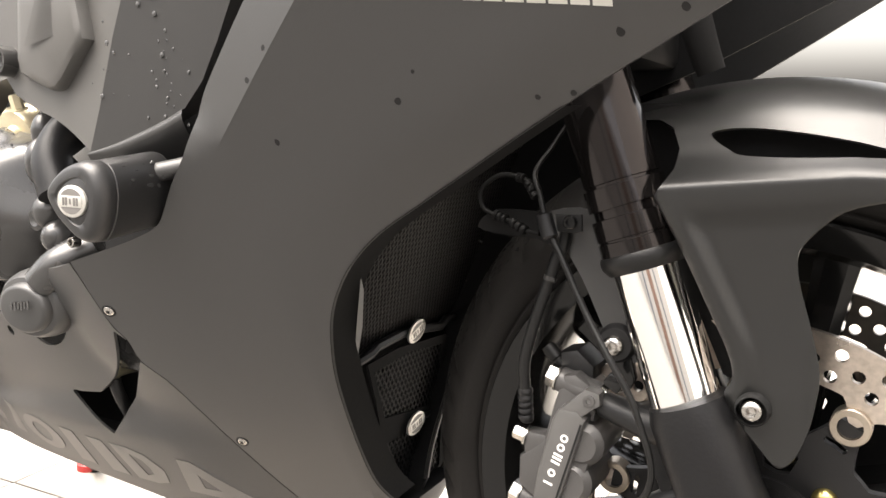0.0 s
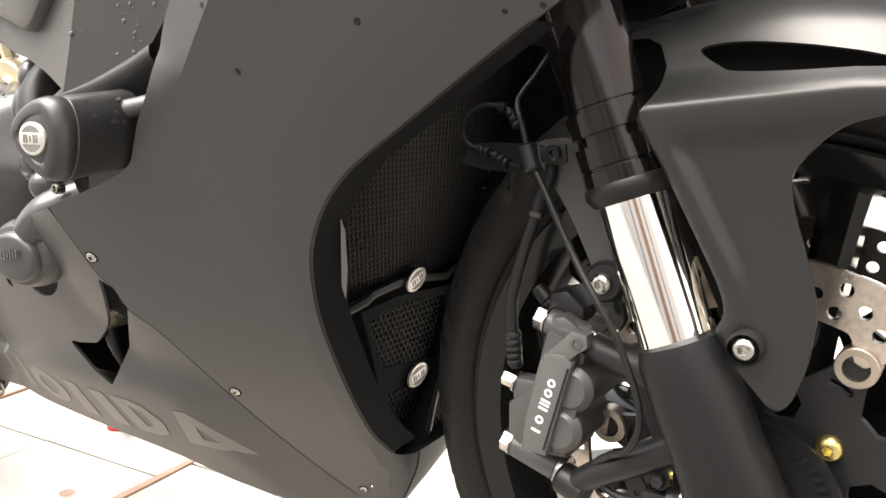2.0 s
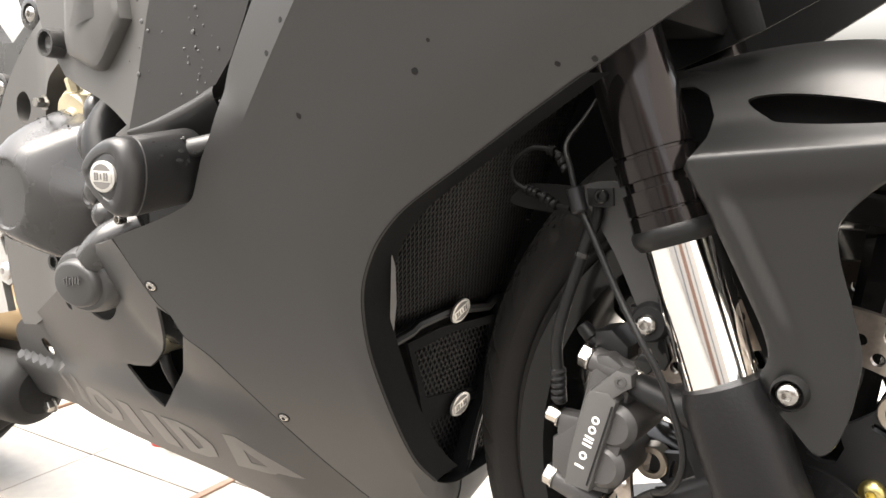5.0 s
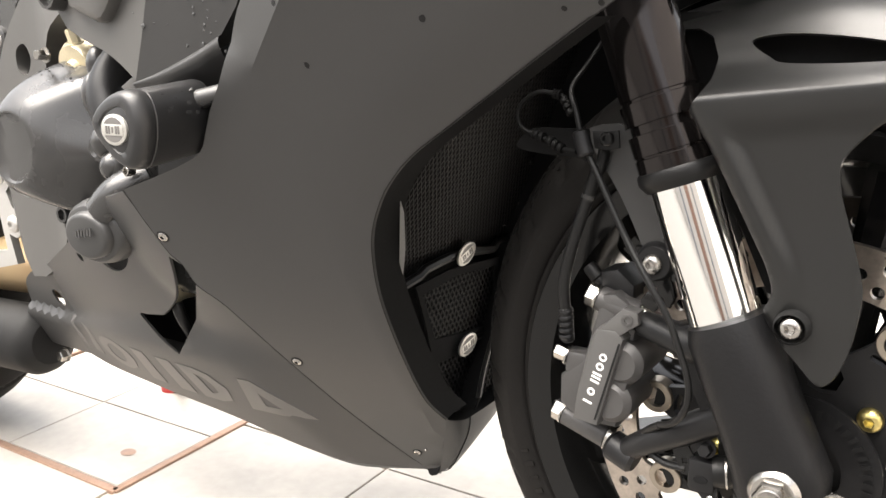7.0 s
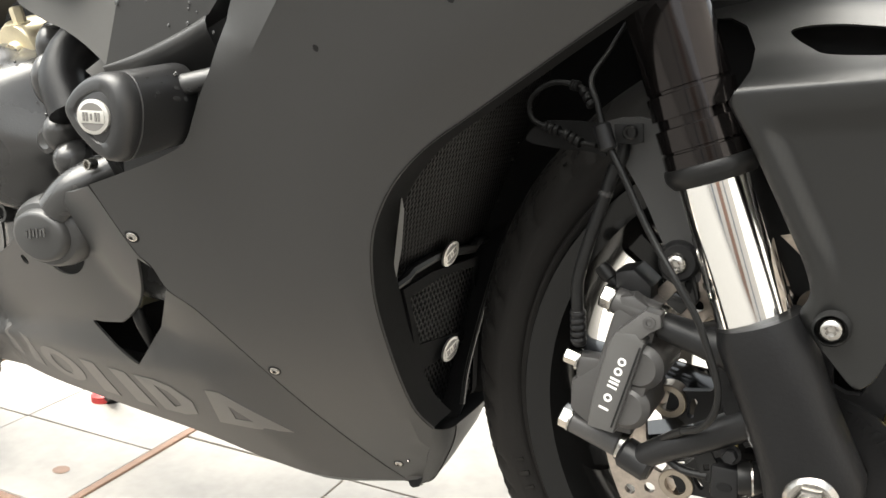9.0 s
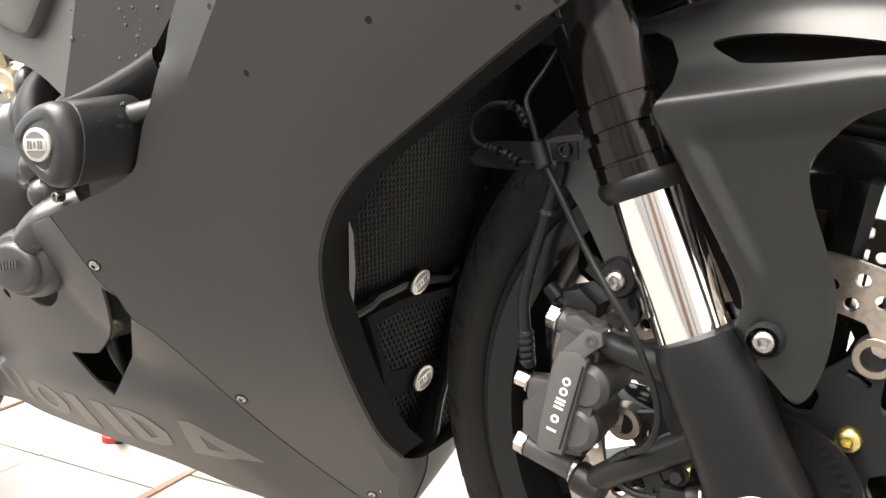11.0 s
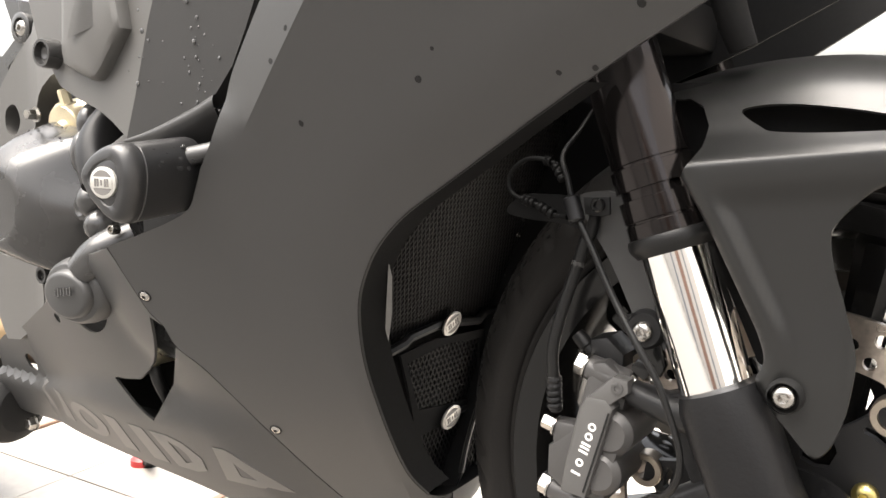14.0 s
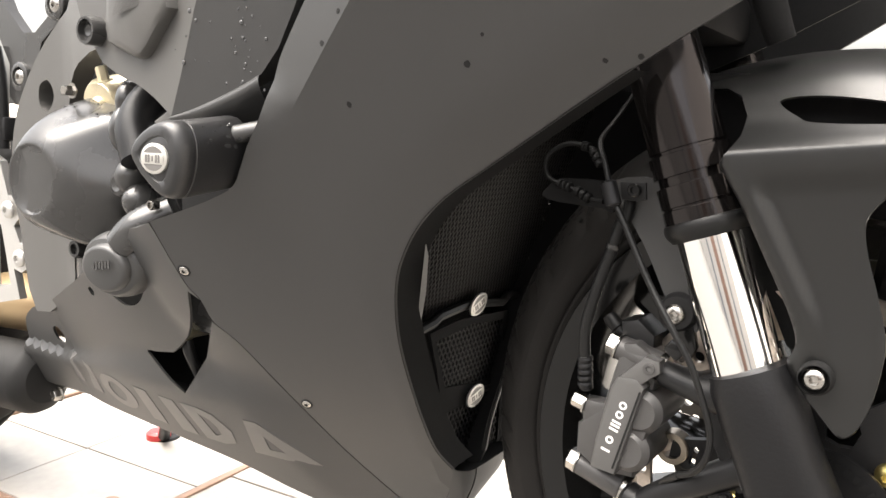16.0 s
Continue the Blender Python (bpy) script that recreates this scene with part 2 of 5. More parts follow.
def sheet(bm, outline, place, thick, res=0.012, holes=(), back=None, folds=()):
    """A skin over a 2D outline with holes, placed in space by place(u, v), thick towards back (default: against its own normals)."""
    loops = [[(q[0], q[1]) for q in outline]] + [[(q[0], q[1]) for q in h] for h in holes]
    verts, edges = [], []
    for lp in loops:
        s = len(verts)
        verts += [Vector(q) for q in lp]
        edges += [(s + i, s + (i + 1) % len(lp)) for i in range(len(lp))]
    for ln in folds:
        s = len(verts)
        verts += [Vector(q) for q in ln]
        edges += [(s + i, s + i + 1) for i in range(len(ln) - 1)]
    rim = np.array([tuple(v) for v in verts])
    lo, hi = rim.min(0), rim.max(0)
    for i, u in enumerate(np.arange(lo[0], hi[0], res)):
        for v in np.arange(lo[1] + (i % 2) * res / 2, hi[1], res):
            if ((rim - (u, v)) ** 2).sum(1).min() > (0.45 * res) ** 2 and inside((u, v), loops[0]) and not any(inside((u, v), h) for h in loops[1:]):
                verts.append(Vector((u, v)))
    vs, _, fs, *_ = delaunay_2d_cdt(verts, edges, [], 1, 1e-6)
    tris = [f for f in fs if not any(inside(tuple(sum((vs[i] for i in f), Vector((0, 0))) / 3), h) for h in loops[1:])]
    front = [Vector(place(v[0], v[1])) for v in vs]
    normal = [Vector() for _ in vs]
    for a, b, c in tris:
        k = (front[b] - front[a]).cross(front[c] - front[a])
        for i in (a, b, c):
            normal[i] += k
    away = Vector(back) if back else None
    va = [bm.verts.new(p) for p in front]
    vb = [bm.verts.new(p + (away if away else -k.normalized() * 1.0) * thick) for p, k in zip(front, normal)]
    count = {}
    for f in tris:
        bm.faces.new([va[i] for i in f])
        bm.faces.new([vb[i] for i in reversed(f)])
        for i in range(3):
            e = (f[i], f[(i + 1) % 3])
            count[e] = count.get((e[1], e[0]), 0) + 1
            if (e[1], e[0]) in count:
                count[(e[1], e[0])] = count[e] = 2
    for (i, j), c in count.items():
        if c == 1:
            bm.faces.new((va[j], va[i], vb[i], vb[j]))
    bmesh.ops.recalc_face_normals(bm, faces=bm.faces[:])
    for v in [v for v in bm.verts if not v.link_faces]:
        bm.verts.remove(v)
    return bm


def slab(bm, outline, y0, y1, bevel=0.0015):
    """A flat plate with an outline in (x, z), from y0 (near the road-side viewer) to y1."""
    a = [bm.verts.new((q[0], y0, q[1])) for q in outline]
    b = [bm.verts.new((q[0], y1, q[1])) for q in outline]
    k = len(a)
    fs = [bm.faces.new(a), bm.faces.new(b[::-1])]
    for i in range(k):
        fs.append(bm.faces.new((a[i], b[i], b[(i + 1) % k], a[(i + 1) % k])))
    bmesh.ops.recalc_face_normals(bm, faces=fs)
    if bevel:
        es = list({e for f in fs[:2] for e in f.edges})
        bmesh.ops.bevel(bm, geom=es, offset=bevel, segments=2, affect="EDGES", profile=0.5)
    return bm


def loft(bm, rows, closed=False):
    """A skin through rows of points, each row equally long."""
    rs = [[bm.verts.new(p) for p in row] for row in rows]
    for a, b in zip(rs, rs[1:]):
        k = len(a)
        for i in range(k if closed else k - 1):
            bm.faces.new((a[i], a[(i + 1) % k], b[(i + 1) % k], b[i]))
    return bm


def B():
    return bmesh.new()


# ---- the yard: floor, and unseen walls added to shape the light ----
TILE = 0.30
floor = new("floor")
tagged(floor, "cream square ceramic floor tiles with dirty grout, wet marks and scuffs", "floor", kind="structure")
bm = B()
for x0, x1, y0, y1 in ((-40, -1.501, 0.512, 40), (-0.957, 40, 0.512, 40), (-1.501, -0.957, 0.512, 0.655), (-1.501, -0.957, 1.215, 40)):
    vs = [bm.verts.new((x, y, -0.003)) for x, y in ((x0, y0), (x1, y0), (x1, y1), (x0, y1))]
    bm.faces.new(vs)
box(bm, (-1.229, 0.935, -0.01), (0.6, 0.62, 0.012))
part("grout_bed", bm, grout, floor, "brown grout bed under the tiles")

# added ground out of view, kept dim so less light bounces onto the fairing
ground = part("ground", box(B(), (0, -19.488, -0.02), (80, 40, 0.036)), dim_ground)
tagged(ground, "unseen plain grey ground added before the tiles to cut bounce light", "ground", kind="structure")
# added wall out of view: throws light on the fairing, limits low sky
bounce_wall_back = part("bounce_wall_back", box(B(), (-1.0, -4.5, 1.15), (16, 0.2, 2.3)), wall_mat)
tagged(bounce_wall_back, "unseen plain grey wall added behind the viewer to bounce light", "wall", kind="structure")

# added brown panel out of view, mirrored as a streak in the chrome
streak_panel = part("streak_panel_1", box(B(), (1.15, -4.395, 1.02), (0.9, 0.03, 2.04), bevel=0.01), streak_brown)
tagged(streak_panel, "unseen reddish brown panel added behind the viewer for chrome reflections", "door", kind="structure")
# two more added posts, only there to streak the chrome's reflection
for x in (-0.35, 2.6):
    streak_post = part("trim", box(B(), (x, -4.36, 1.15), (0.30, 0.08, 2.3)), post_blue)
    tagged(streak_post, "unseen blue grey post added behind the viewer for chrome reflections", "trim", kind="structure")

# added pale wall out of view, brightens reflections on the mudguard
bounce_wall_side = part("bounce_wall_side", box(B(), (4.4, 0.6, 1.7), (0.2, 9.0, 3.4)), bounce_pale)
tagged(bounce_wall_side, "unseen plain pale wall added beside the yard as a reflector", "wall", kind="structure")


# ---- the motorcycle: x forward, y to its left, z up, leaning a little on its stand ----
bike = new("motorcycle")
bike.matrix_world = pose(-0.076, 0.684, 0, -2.6, 0, 0)
tagged(bike, "matt black faired sports motorcycle wet with drops, on its stand", "motorcycle")


def fair_y(x, z):
    """The skin of the right fairing half, y over (x, z)."""
    y = 0.2065 + 0.3694 * x - 0.6085 * z + 0.1243 * x * x - 0.0051 * x * z + 0.0314 * z * z + 0.2 * (z - 0.42) ** 2 - 0.004
    d = (z - 0.645 - 0.64 * (x + 0.05)) * 0.842
    e = max(0.0, 0.046 - d)
    y += 0.32 * (e * e / 0.036 if e < 0.018 else e - 0.009) * min(1.0, max(0.0, (x + 0.34) / 0.12))
    s = ((x + 0.405) * 0.745 - (z - 0.532) * 0.667)
    if z > 0.5:
        y += 0.65 * max(0.0, 0.0126 - s) * min(1.0, max(0.0, (z - 0.545) / 0.05))
    return y


def cowl_y(x, z):
    """The skin of the lower cowl, which meets the side fairing flush at the seam."""
    seam = np.interp(z, (0.155, 0.231, 0.292, 0.346, 0.381, 0.416, 0.476), (-0.370, -0.4185, -0.4505, -0.4765, -0.5016, -0.510, -0.5169))
    t = min(1.0, max(0.0, (seam - x) / 0.07))
    up, lo = np.interp(x, (-0.87, -0.70, -0.60), (0.276, 0.322, 0.335)), np.interp(x, (-0.87, -0.70, -0.60), (0.266, 0.283, 0.286))
    k = min(1.0, max(0.0, (z - lo) / (up - lo)))
    if x < -0.85:
        x = -0.85 + 0.2 * (x + 0.85)
    y = -0.006 + 0.012 * k * k * (3 - 2 * k) + 0.3515 + 0.9244 * x - 0.8416 * z + 0.6831 * x * x - 0.3117 * x * z + 0.1965 * z * z
    return y * t + fair_y(x, z) * (1 - t)


OPEN = spline([(0.26, 0.856), (0.14, 0.771), (0.02, 0.694), (-0.058, 0.6450), (-0.0985, 0.6200), (-0.152, 0.5853), (-0.186, 0.5625), (-0.2287, 0.5340), (-0.260, 0.5120), (-0.284, 0.489), (-0.301, 0.466), (-0.3133, 0.443),
               (-0.3222, 0.416), (-0.329, 0.384), (-0.3328, 0.345), (-0.335, 0.297), (-0.334, 0.262), (-0.3275, 0.238)], 5)
NOSE = [(-0.3305, 0.228), (-0.336, 0.213), (-0.346, 0.188), (-0.355, 0.168)]
SEAM = spline([(-0.357, 0.160), (-0.3745, 0.1635), (-0.4185, 0.231), (-0.4505, 0.292), (-0.4765, 0.346), (-0.4875, 0.366), (-0.5016, 0.383), (-0.5035, 0.4045), (-0.510, 0.4178), (-0.5142, 0.4468), (-0.5169, 0.476)], 4)
REAR = spline([(-0.5169, 0.477), (-0.475, 0.491), (-0.445, 0.502), (-0.423, 0.513), (-0.409, 0.5295), (-0.3865, 0.5615), (-0.3765, 0.582), (-0.364, 0.609), (-0.350, 0.628), (-0.318, 0.6675), (-0.27, 0.725), (-0.165, 0.85)], 4)


FOLD = [((0.0126 + 0.667 * (z - 0.532)) / 0.745 - 0.405, z) for z in np.arange(0.562, 0.83, 0.01)]


def fairing(side):
    f = lambda x, z: (x, side * min(fair_y(x, z), -0.002), z)
    body = part("side_fairing", sheet(B(), OPEN + NOSE + SEAM[:-1] + REAR, f, 0.003, 0.011, back=(0, side, 0), folds=[FOLD]), matt_black, bike, "matt black side fairing with dust spots", angle=20)
    bm = B()
    lip, deep = OPEN[22:], 0.040 if side > 0 else 0.010
    loft(bm, [[(x, side * fair_y(x, z) - side * 0.001, z) for x, z in lip], [(x - 0.0015, side * (fair_y(x, z) + deep * 0.5), z + 0.001) for x, z in lip], [(x - 0.001, side * (fair_y(x, z) + deep), z + 0.002) for x, z in lip]])
    part("intake_lip", bm, core_black, body)
    return body


right_fairing = fairing(1)
left_fairing = fairing(-1)
bm = B()
# the front of the nose: each row bows from one fairing half over the middle to the other
rows = []
for (x, z), (xm, zm, wide) in zip([(-0.3275, 0.238)] + NOSE + [(-0.357, 0.160)], [(-0.3205, 0.2300, 0.098), (-0.3210, 0.222, 0.094), (-0.3245, 0.2085, 0.084), (-0.3345, 0.1860, 0.052), (-0.3450, 0.1680, 0.024), (-0.3575, 0.1610, 0.004)]):
    y = min(fair_y(x, z), -0.003)
    row = [(xm + (x - xm) * k ** 2.2, y * k, zm + (z - zm) * k * k) for k in (1.0, 0.85, 0.65, 0.4, 0.2, 0.0)]
    row += [(xm + (x - xm) * k ** 4, wide * k, zm) for k in (0.25, 0.5, 0.75, 1.0)]
    rows.append(row)
loft(bm, rows)
nose_piece = part("nose_piece", bm, matt_black, bike, "matt black lower nose joining the fairing halves", angle=40)
part("nose_inside", loft(B(), [[(p[0] - d, p[1], p[2] - d * 0.3 - 0.0006) for p in rows[0]] for d in (0, 0.012, 0.03)]), core_black, bike)
part("nose_seam", pipe(B(), [(r[5][0] + 0.0003, r[5][1], r[5][2]) for r in rows], 0.0006, 3, 6), deep_black, nose_piece)

BELLY = spline([(-0.357, 0.159), (-0.386, 0.160), (-0.44, 0.165), (-0.494, 0.180), (-0.55, 0.203), (-0.611, 0.216), (-0.70, 0.224), (-0.80, 0.222), (-0.90, 0.218), (-0.965, 0.216)], 4)
COWL = (BELLY + spline([(-0.967, 0.218), (-0.962, 0.26), (-0.940, 0.305), (-0.905, 0.327)], 3) + spline([(-0.88, 0.334), (-0.80, 0.362), (-0.735, 0.387), (-0.700, 0.402), (-0.676, 0.415)], 3)
        + spline([(-0.662, 0.395), (-0.640, 0.378), (-0.612, 0.384), (-0.590, 0.405), (-0.580, 0.432), (-0.5765, 0.455)], 4) + [(-0.5595, 0.4662), (-0.5195, 0.4755)]
        + [(q[0] - 0.0012, q[1]) for q in reversed(SEAM[28:-2])] + spline([(-0.514, 0.412), (-0.535, 0.378), (-0.570, 0.347), (-0.593, 0.332)], 3) + spline([(-0.62, 0.328), (-0.636, 0.3255), (-0.615, 0.306), (-0.5895, 0.287)], 3)
        + [(-0.545, 0.335), (-0.5035, 0.3825)] + [(q[0] - 0.0012, q[1]) for q in reversed(SEAM[3:24])])
SMALL_HOLES = [spline([(x + r * math.cos(a), z + r * 1.1 * math.sin(a)) for a in (0, 1.26, 2.51, 3.77, 5.03)], 3, True) for x, z, r in ((-0.869, 0.296, 0.011), (-0.695, 0.384, 0.005))]


def lower_cowl(side):
    f = lambda x, z: (x, side * min(cowl_y(x, z), -0.002), z)
    ob = part("lower_cowl", sheet(B(), COWL, f, 0.003, 0.009, SMALL_HOLES, back=(0, side, 0)), matt_black, bike, "matt black lower cowl with large grey lettering")
    return ob


right_cowl = lower_cowl(1)
left_cowl = lower_cowl(-1)
bm = B()
rows = []
for x, z in BELLY:
    y = min(cowl_y(x, z), -0.002)
    rows.append([(x, y * k, z - 0.022 * (1 - k * k) * min(1, -y / 0.05)) for k in (1.0, 0.85, 0.6, 0.3, 0.0, -0.3, -0.6, -0.85, -1.0)])
loft(bm, rows)
part("belly_pan", bm, matt_black, bike)

# radiator with its guard, oil cooler with its guard
RAD = lambda z: -0.357 + (z - 0.39) * 0.42


def lattice(bm, poly, place, pitch, width, depth, slopes):
    """Thin strands crossing over a 2D polygon."""
    xs, ys = [p[0] for p in poly], [p[1] for p in poly]
    for sx, sy in slopes:
        ln = math.hypot(sx, sy)
        dx, dy = sx / ln, sy / ln
        ext = max(max(xs) - min(xs), max(ys) - min(ys)) * 1.5
        cx, cy = (max(xs) + min(xs)) / 2, (max(ys) + min(ys)) / 2
        k = int(ext / pitch)
        for i in range(-k, k + 1):
            ox, oy = cx - dy * i * pitch, cy + dx * i * pitch
            run = []
            steps = 160
            for s in range(steps + 1):
                t = (s / steps - 0.5) * 2 * ext
                p = (ox + dx * t, oy + dy * t)
                if inside(p, poly):
                    run.append(p)
                elif len(run) > 1:
                    strand(bm, run[0], run[-1], (dx, dy), place, width, depth)
                    run = []
                else:
                    run = []
    return bm


def strand(bm, a, b, d, place, w, depth):
    nx, ny = -d[1] * w / 2, d[0] * w / 2
    q = [(a[0] + nx, a[1] + ny), (b[0] + nx, b[1] + ny), (b[0] - nx, b[1] - ny), (a[0] - nx, a[1] - ny)]
    f = [bm.verts.new(place(*p)) for p in q]
    g = [bm.verts.new(Vector(place(*p)) + Vector((-depth, 0, 0))) for p in q]
    bm.faces.new(f)
    for i in range(4):
        bm.faces.new((f[i], f[(i + 1) % 4], g[(i + 1) % 4], g[i]))


radiator = new("radiator")
radiator.parent = bike
bm = B()
rad_m = pose(RAD(0.51) - 0.02, 0, 0.51, 0, math.degrees(math.atan(0.42)), 0)
box(bm, (0, 0, 0), (0.024, 0.25, 0.27), rad_m, 0.003)
part("radiator_core", bm, core_black, radiator)
rad_poly = [(-0.105, 0.380), (0.185, 0.390), (0.225, 0.476), (0.225, 0.63), (-0.150, 0.63), (-0.14, 0.47)]
part("radiator_guard_mesh", lattice(B(), rad_poly, lambda y, z: (RAD(z), y, z), 0.0052, 0.0016, 0.001, ((1, 1.7), (1, -1.7))), mesh_black, radiator, "fine black guard mesh", kind="stuff")
bm = B()
loft(bm, [[(-0.337, -0.0925, 0.3795), (-0.3355, -0.0905, 0.3795), (-0.339, -0.089, 0.380)], [(-0.320, -0.1135, 0.424), (-0.3165, -0.1095, 0.424), (-0.322, -0.108, 0.425)], [(-0.304, -0.1335, 0.460), (-0.3015, -0.131, 0.460), (-0.306, -0.129, 0.461)], [(-0.3003, -0.138, 0.4715), (-0.300, -0.1377, 0.4715), (-0.301, -0.137, 0.472)]], True)
part("guard_edge", bm, bare_edge, radiator, "bare edge of the radiator guard")
bm = B()
pts = [(-0.072, 0.376), (-0.040, 0.3805), (-0.030, 0.385), (0.0146, 0.3885), (0.0543, 0.3862), (0.0985, 0.3805), (0.1105, 0.3863), (0.160, 0.3838)]
pipe(bm, [(-0.352, y, z) for y, z in pts], 0.0048, 1, 8, smooth=False)
part("guard_rail", bm, satin_black, radiator)
part("guard_edge", pipe(B(), [(-0.3208, 0.226, 0.476), (-0.3326, 0.2155, 0.448), (-0.3431, 0.2045, 0.423)], 0.0016, 2, 8), bare_edge, radiator, "bare edge of the radiator guard")

oil_cooler = new("oil_cooler")
oil_cooler.parent = bike
OIL = [(-0.040, 0.368), (0.009, 0.371), (0.106, 0.364), (0.109, 0.325), (0.107, 0.228), (0.062, 0.202), (0.035, 0.213), (-0.008, 0.263), (-0.027, 0.332)]
oil_x = lambda y, z: (-0.353, y, z)
part("cooler_core", sheet(B(), [(-0.055, 0.383), (0.170, 0.383), (0.165, 0.230), (0.100, 0.185), (0.045, 0.190), (-0.02, 0.262)], lambda y, z: (-0.375, y, z), 0.02, 0.03, back=(-1, 0, 0)), core_black, oil_cooler)
part("cooler_guard_mesh", lattice(B(), OIL, oil_x, 0.0062, 0.0017, 0.001, ((1, 1.5), (1, -1.5))), mesh_black, oil_cooler, "black diamond guard mesh", kind="stuff")
PLATE = [(-0.0475, 0.3715), (0.009, 0.376), (0.1105, 0.3695), (0.1145, 0.325), (0.1125, 0.2665), (0.1095, 0.226), (0.064, 0.1975), (0.032, 0.209), (-0.0125, 0.260), (-0.0325, 0.3315)]
WIN = [[(-0.036, 0.361), (0.031, 0.3675), (0.0985, 0.3615), (0.1025, 0.325), (0.1015, 0.2965), (0.043, 0.3025), (-0.0165, 0.311), (-0.026, 0.335)], [(-0.0115, 0.284), (0.045, 0.284), (0.1015, 0.279), (0.0995, 0.2245), (0.0484, 0.2085), (0.034, 0.216), (0.005, 0.249)]]
part("cooler_guard_plate", sheet(B(), PLATE, lambda y, z: (-0.3505, y, z), 0.003, 0.02, WIN, back=(-1, 0, 0)), core_black, oil_cooler, "black guard plate with two mesh windows")
bm = B()
pipe(bm, [(-0.3525, 0.03, 0.2925), (-0.3525, 0.112, 0.2885)], 0.0045, 1, 8, smooth=False)
part("cooler_guard_frame", bm, satin_black, oil_cooler)


def oval_badge(parent, centre, m, rx, ry, name="badge"):
    """Silver oval plate with a dark frame and two plain dark marks."""
    plate = lathe(B(), [(0, 0), (1, 0), (1, 0.8), (0.93, 1), (0, 1)], Matrix.Translation(centre) @ m @ Matrix.Diagonal((rx, ry, 0.0025, 1)), 32)
    b = part(name, plate, badge_silver, parent, "silver oval badge with dark marks")
    mm = Matrix.Translation(centre) @ m
    part("badge_field", lathe(B(), [(0, 1.03), (0.80, 1.03), (0.80, 0.9)], mm @ Matrix.Diagonal((rx, ry, 0.0025, 1)), 32), badge_dark, parent)
    part("badge_band", box(B(), (0, 0, 0.0026), (1.56 * rx, 0.72 * ry, 0.0006), mm, 0.0001), badge_silver, parent)
    bm = B()
    for x, y, w, h in ((-0.50, 0, 0.13, 0.50), (-0.30, 0, 0.13, 0.50), (-0.03, 0, 0.10, 0.36), (0.26, 0, 0.13, 0.50), (0.46, 0, 0.13, 0.50)):
        box(bm, (x * rx, y * ry, 0.0030), (w * rx, h * ry, 0.0004), mm)
    part("badge_marks", bm, badge_dark, parent, kind="stuff")
    return b


face_x = Matrix(((0, 0, 1, 0), (1, 0, 0, 0), (0, 1, 0, 0), (0, 0, 0, 1)))
face_y = Matrix(((1, 0, 0, 0), (0, 0, -1, 0), (0, 1, 0, 0), (0, 0, 0, 1)))
oval_badge(radiator, (-0.3465, 0.0345, 0.3885), face_x @ Matrix.Rotation(radians(20), 4, "Z"), 0.0175, 0.0100)
oval_badge(oil_cooler, (-0.3465, 0.036, 0.2915), face_x @ Matrix.Rotation(radians(12), 4, "Z"), 0.0175, 0.0108)

# ---- front wheel ----
AX = Vector((0, 0, 0.30))
wheel = new("front_wheel")
wheel.parent = bike
# the handlebar is turned a little, so the wheel stands askew to the frame
ASKEW = pose(0.0073, 0, 0.3012) @ pose(0, 0, 0, 0, 0, -4.1) @ pose(0, 0, 0, 4.6, 0, 0) @ Matrix.Translation(-AX)
wheel.matrix_basis = ASKEW
turn = Matrix.Translation(AX) @ pose(0, 0, 0, 90, 0, 0)


def tyre(parent, centre, radius, half, rim_r, label):
    """Tyre with sidewalls and tread grooves sunk into the crown."""
    bm = B()
    seg = 420
    prof = []
    crown = 30
    prof += [(rim_r + 0.002, half * 0.72), (rim_r + 0.008, half * 0.84), (rim_r + 0.012, half * 0.88), (rim_r + 0.0135, half * 0.885), (rim_r + 0.0140, half * 0.865), (rim_r + 0.0155, half * 0.865), (rim_r + 0.016, half * 0.89), (rim_r + 0.019, half * 0.925), (rim_r + 0.022, half * 0.955), (rim_r + 0.025, half * 0.975), (rim_r + 0.028, half * 0.99), (rim_r + 0.031, half)]
    top = rim_r + 0.031
    for i in range(crown + 1):
        a = math.pi * i / crown
        prof.append((top + (radius - top) * math.sin(a) ** 1.15, half * math.cos(a) * 1.0))
    prof += [(r, -h) for r, h in reversed(prof[:12])]
    n = len(prof)
    grid = []
    for i in range(seg):
        t = i / seg
        ring = []
        for k, (r, h) in enumerate(prof):
            d = 0.0
            s = h / half
            if 12 < k < n - 13:
                for side in (1, -1):
                    u = (t * 22 + side * 0.22 + (0.5 if side < 0 else 0)) % 1.0
                    path = 0.25 + 0.45 * side * s
                    if 0.10 < side * s < 0.93 and abs(u - path) < 0.055:
                        d = 0.005
                    if 0.35 < side * s < 0.96 and abs(((u + 0.45) % 1.0) - path - 0.1) < 0.045:
                        d = 0.0045
            rr = r - d
            a = 2 * math.pi * t
            ring.append(bm.verts.new((centre[0] + rr * math.cos(a), centre[1] + h, centre[2] + rr * math.sin(a))))
        grid.append(ring)
    for i in range(seg):
        a, b = grid[i], grid[(i + 1) % seg]
        for k in range(n - 1):
            bm.faces.new((a[k], b[k], b[k + 1], a[k + 1]))
    bmesh.ops.recalc_face_normals(bm, faces=bm.faces[:])
    return part("tyre", bm, rubber, parent, label, angle=50)


front_tyre = tyre(wheel, AX, 0.3045, 0.0560, 0.2315, "black road tyre with angled tread grooves")
bm = B()
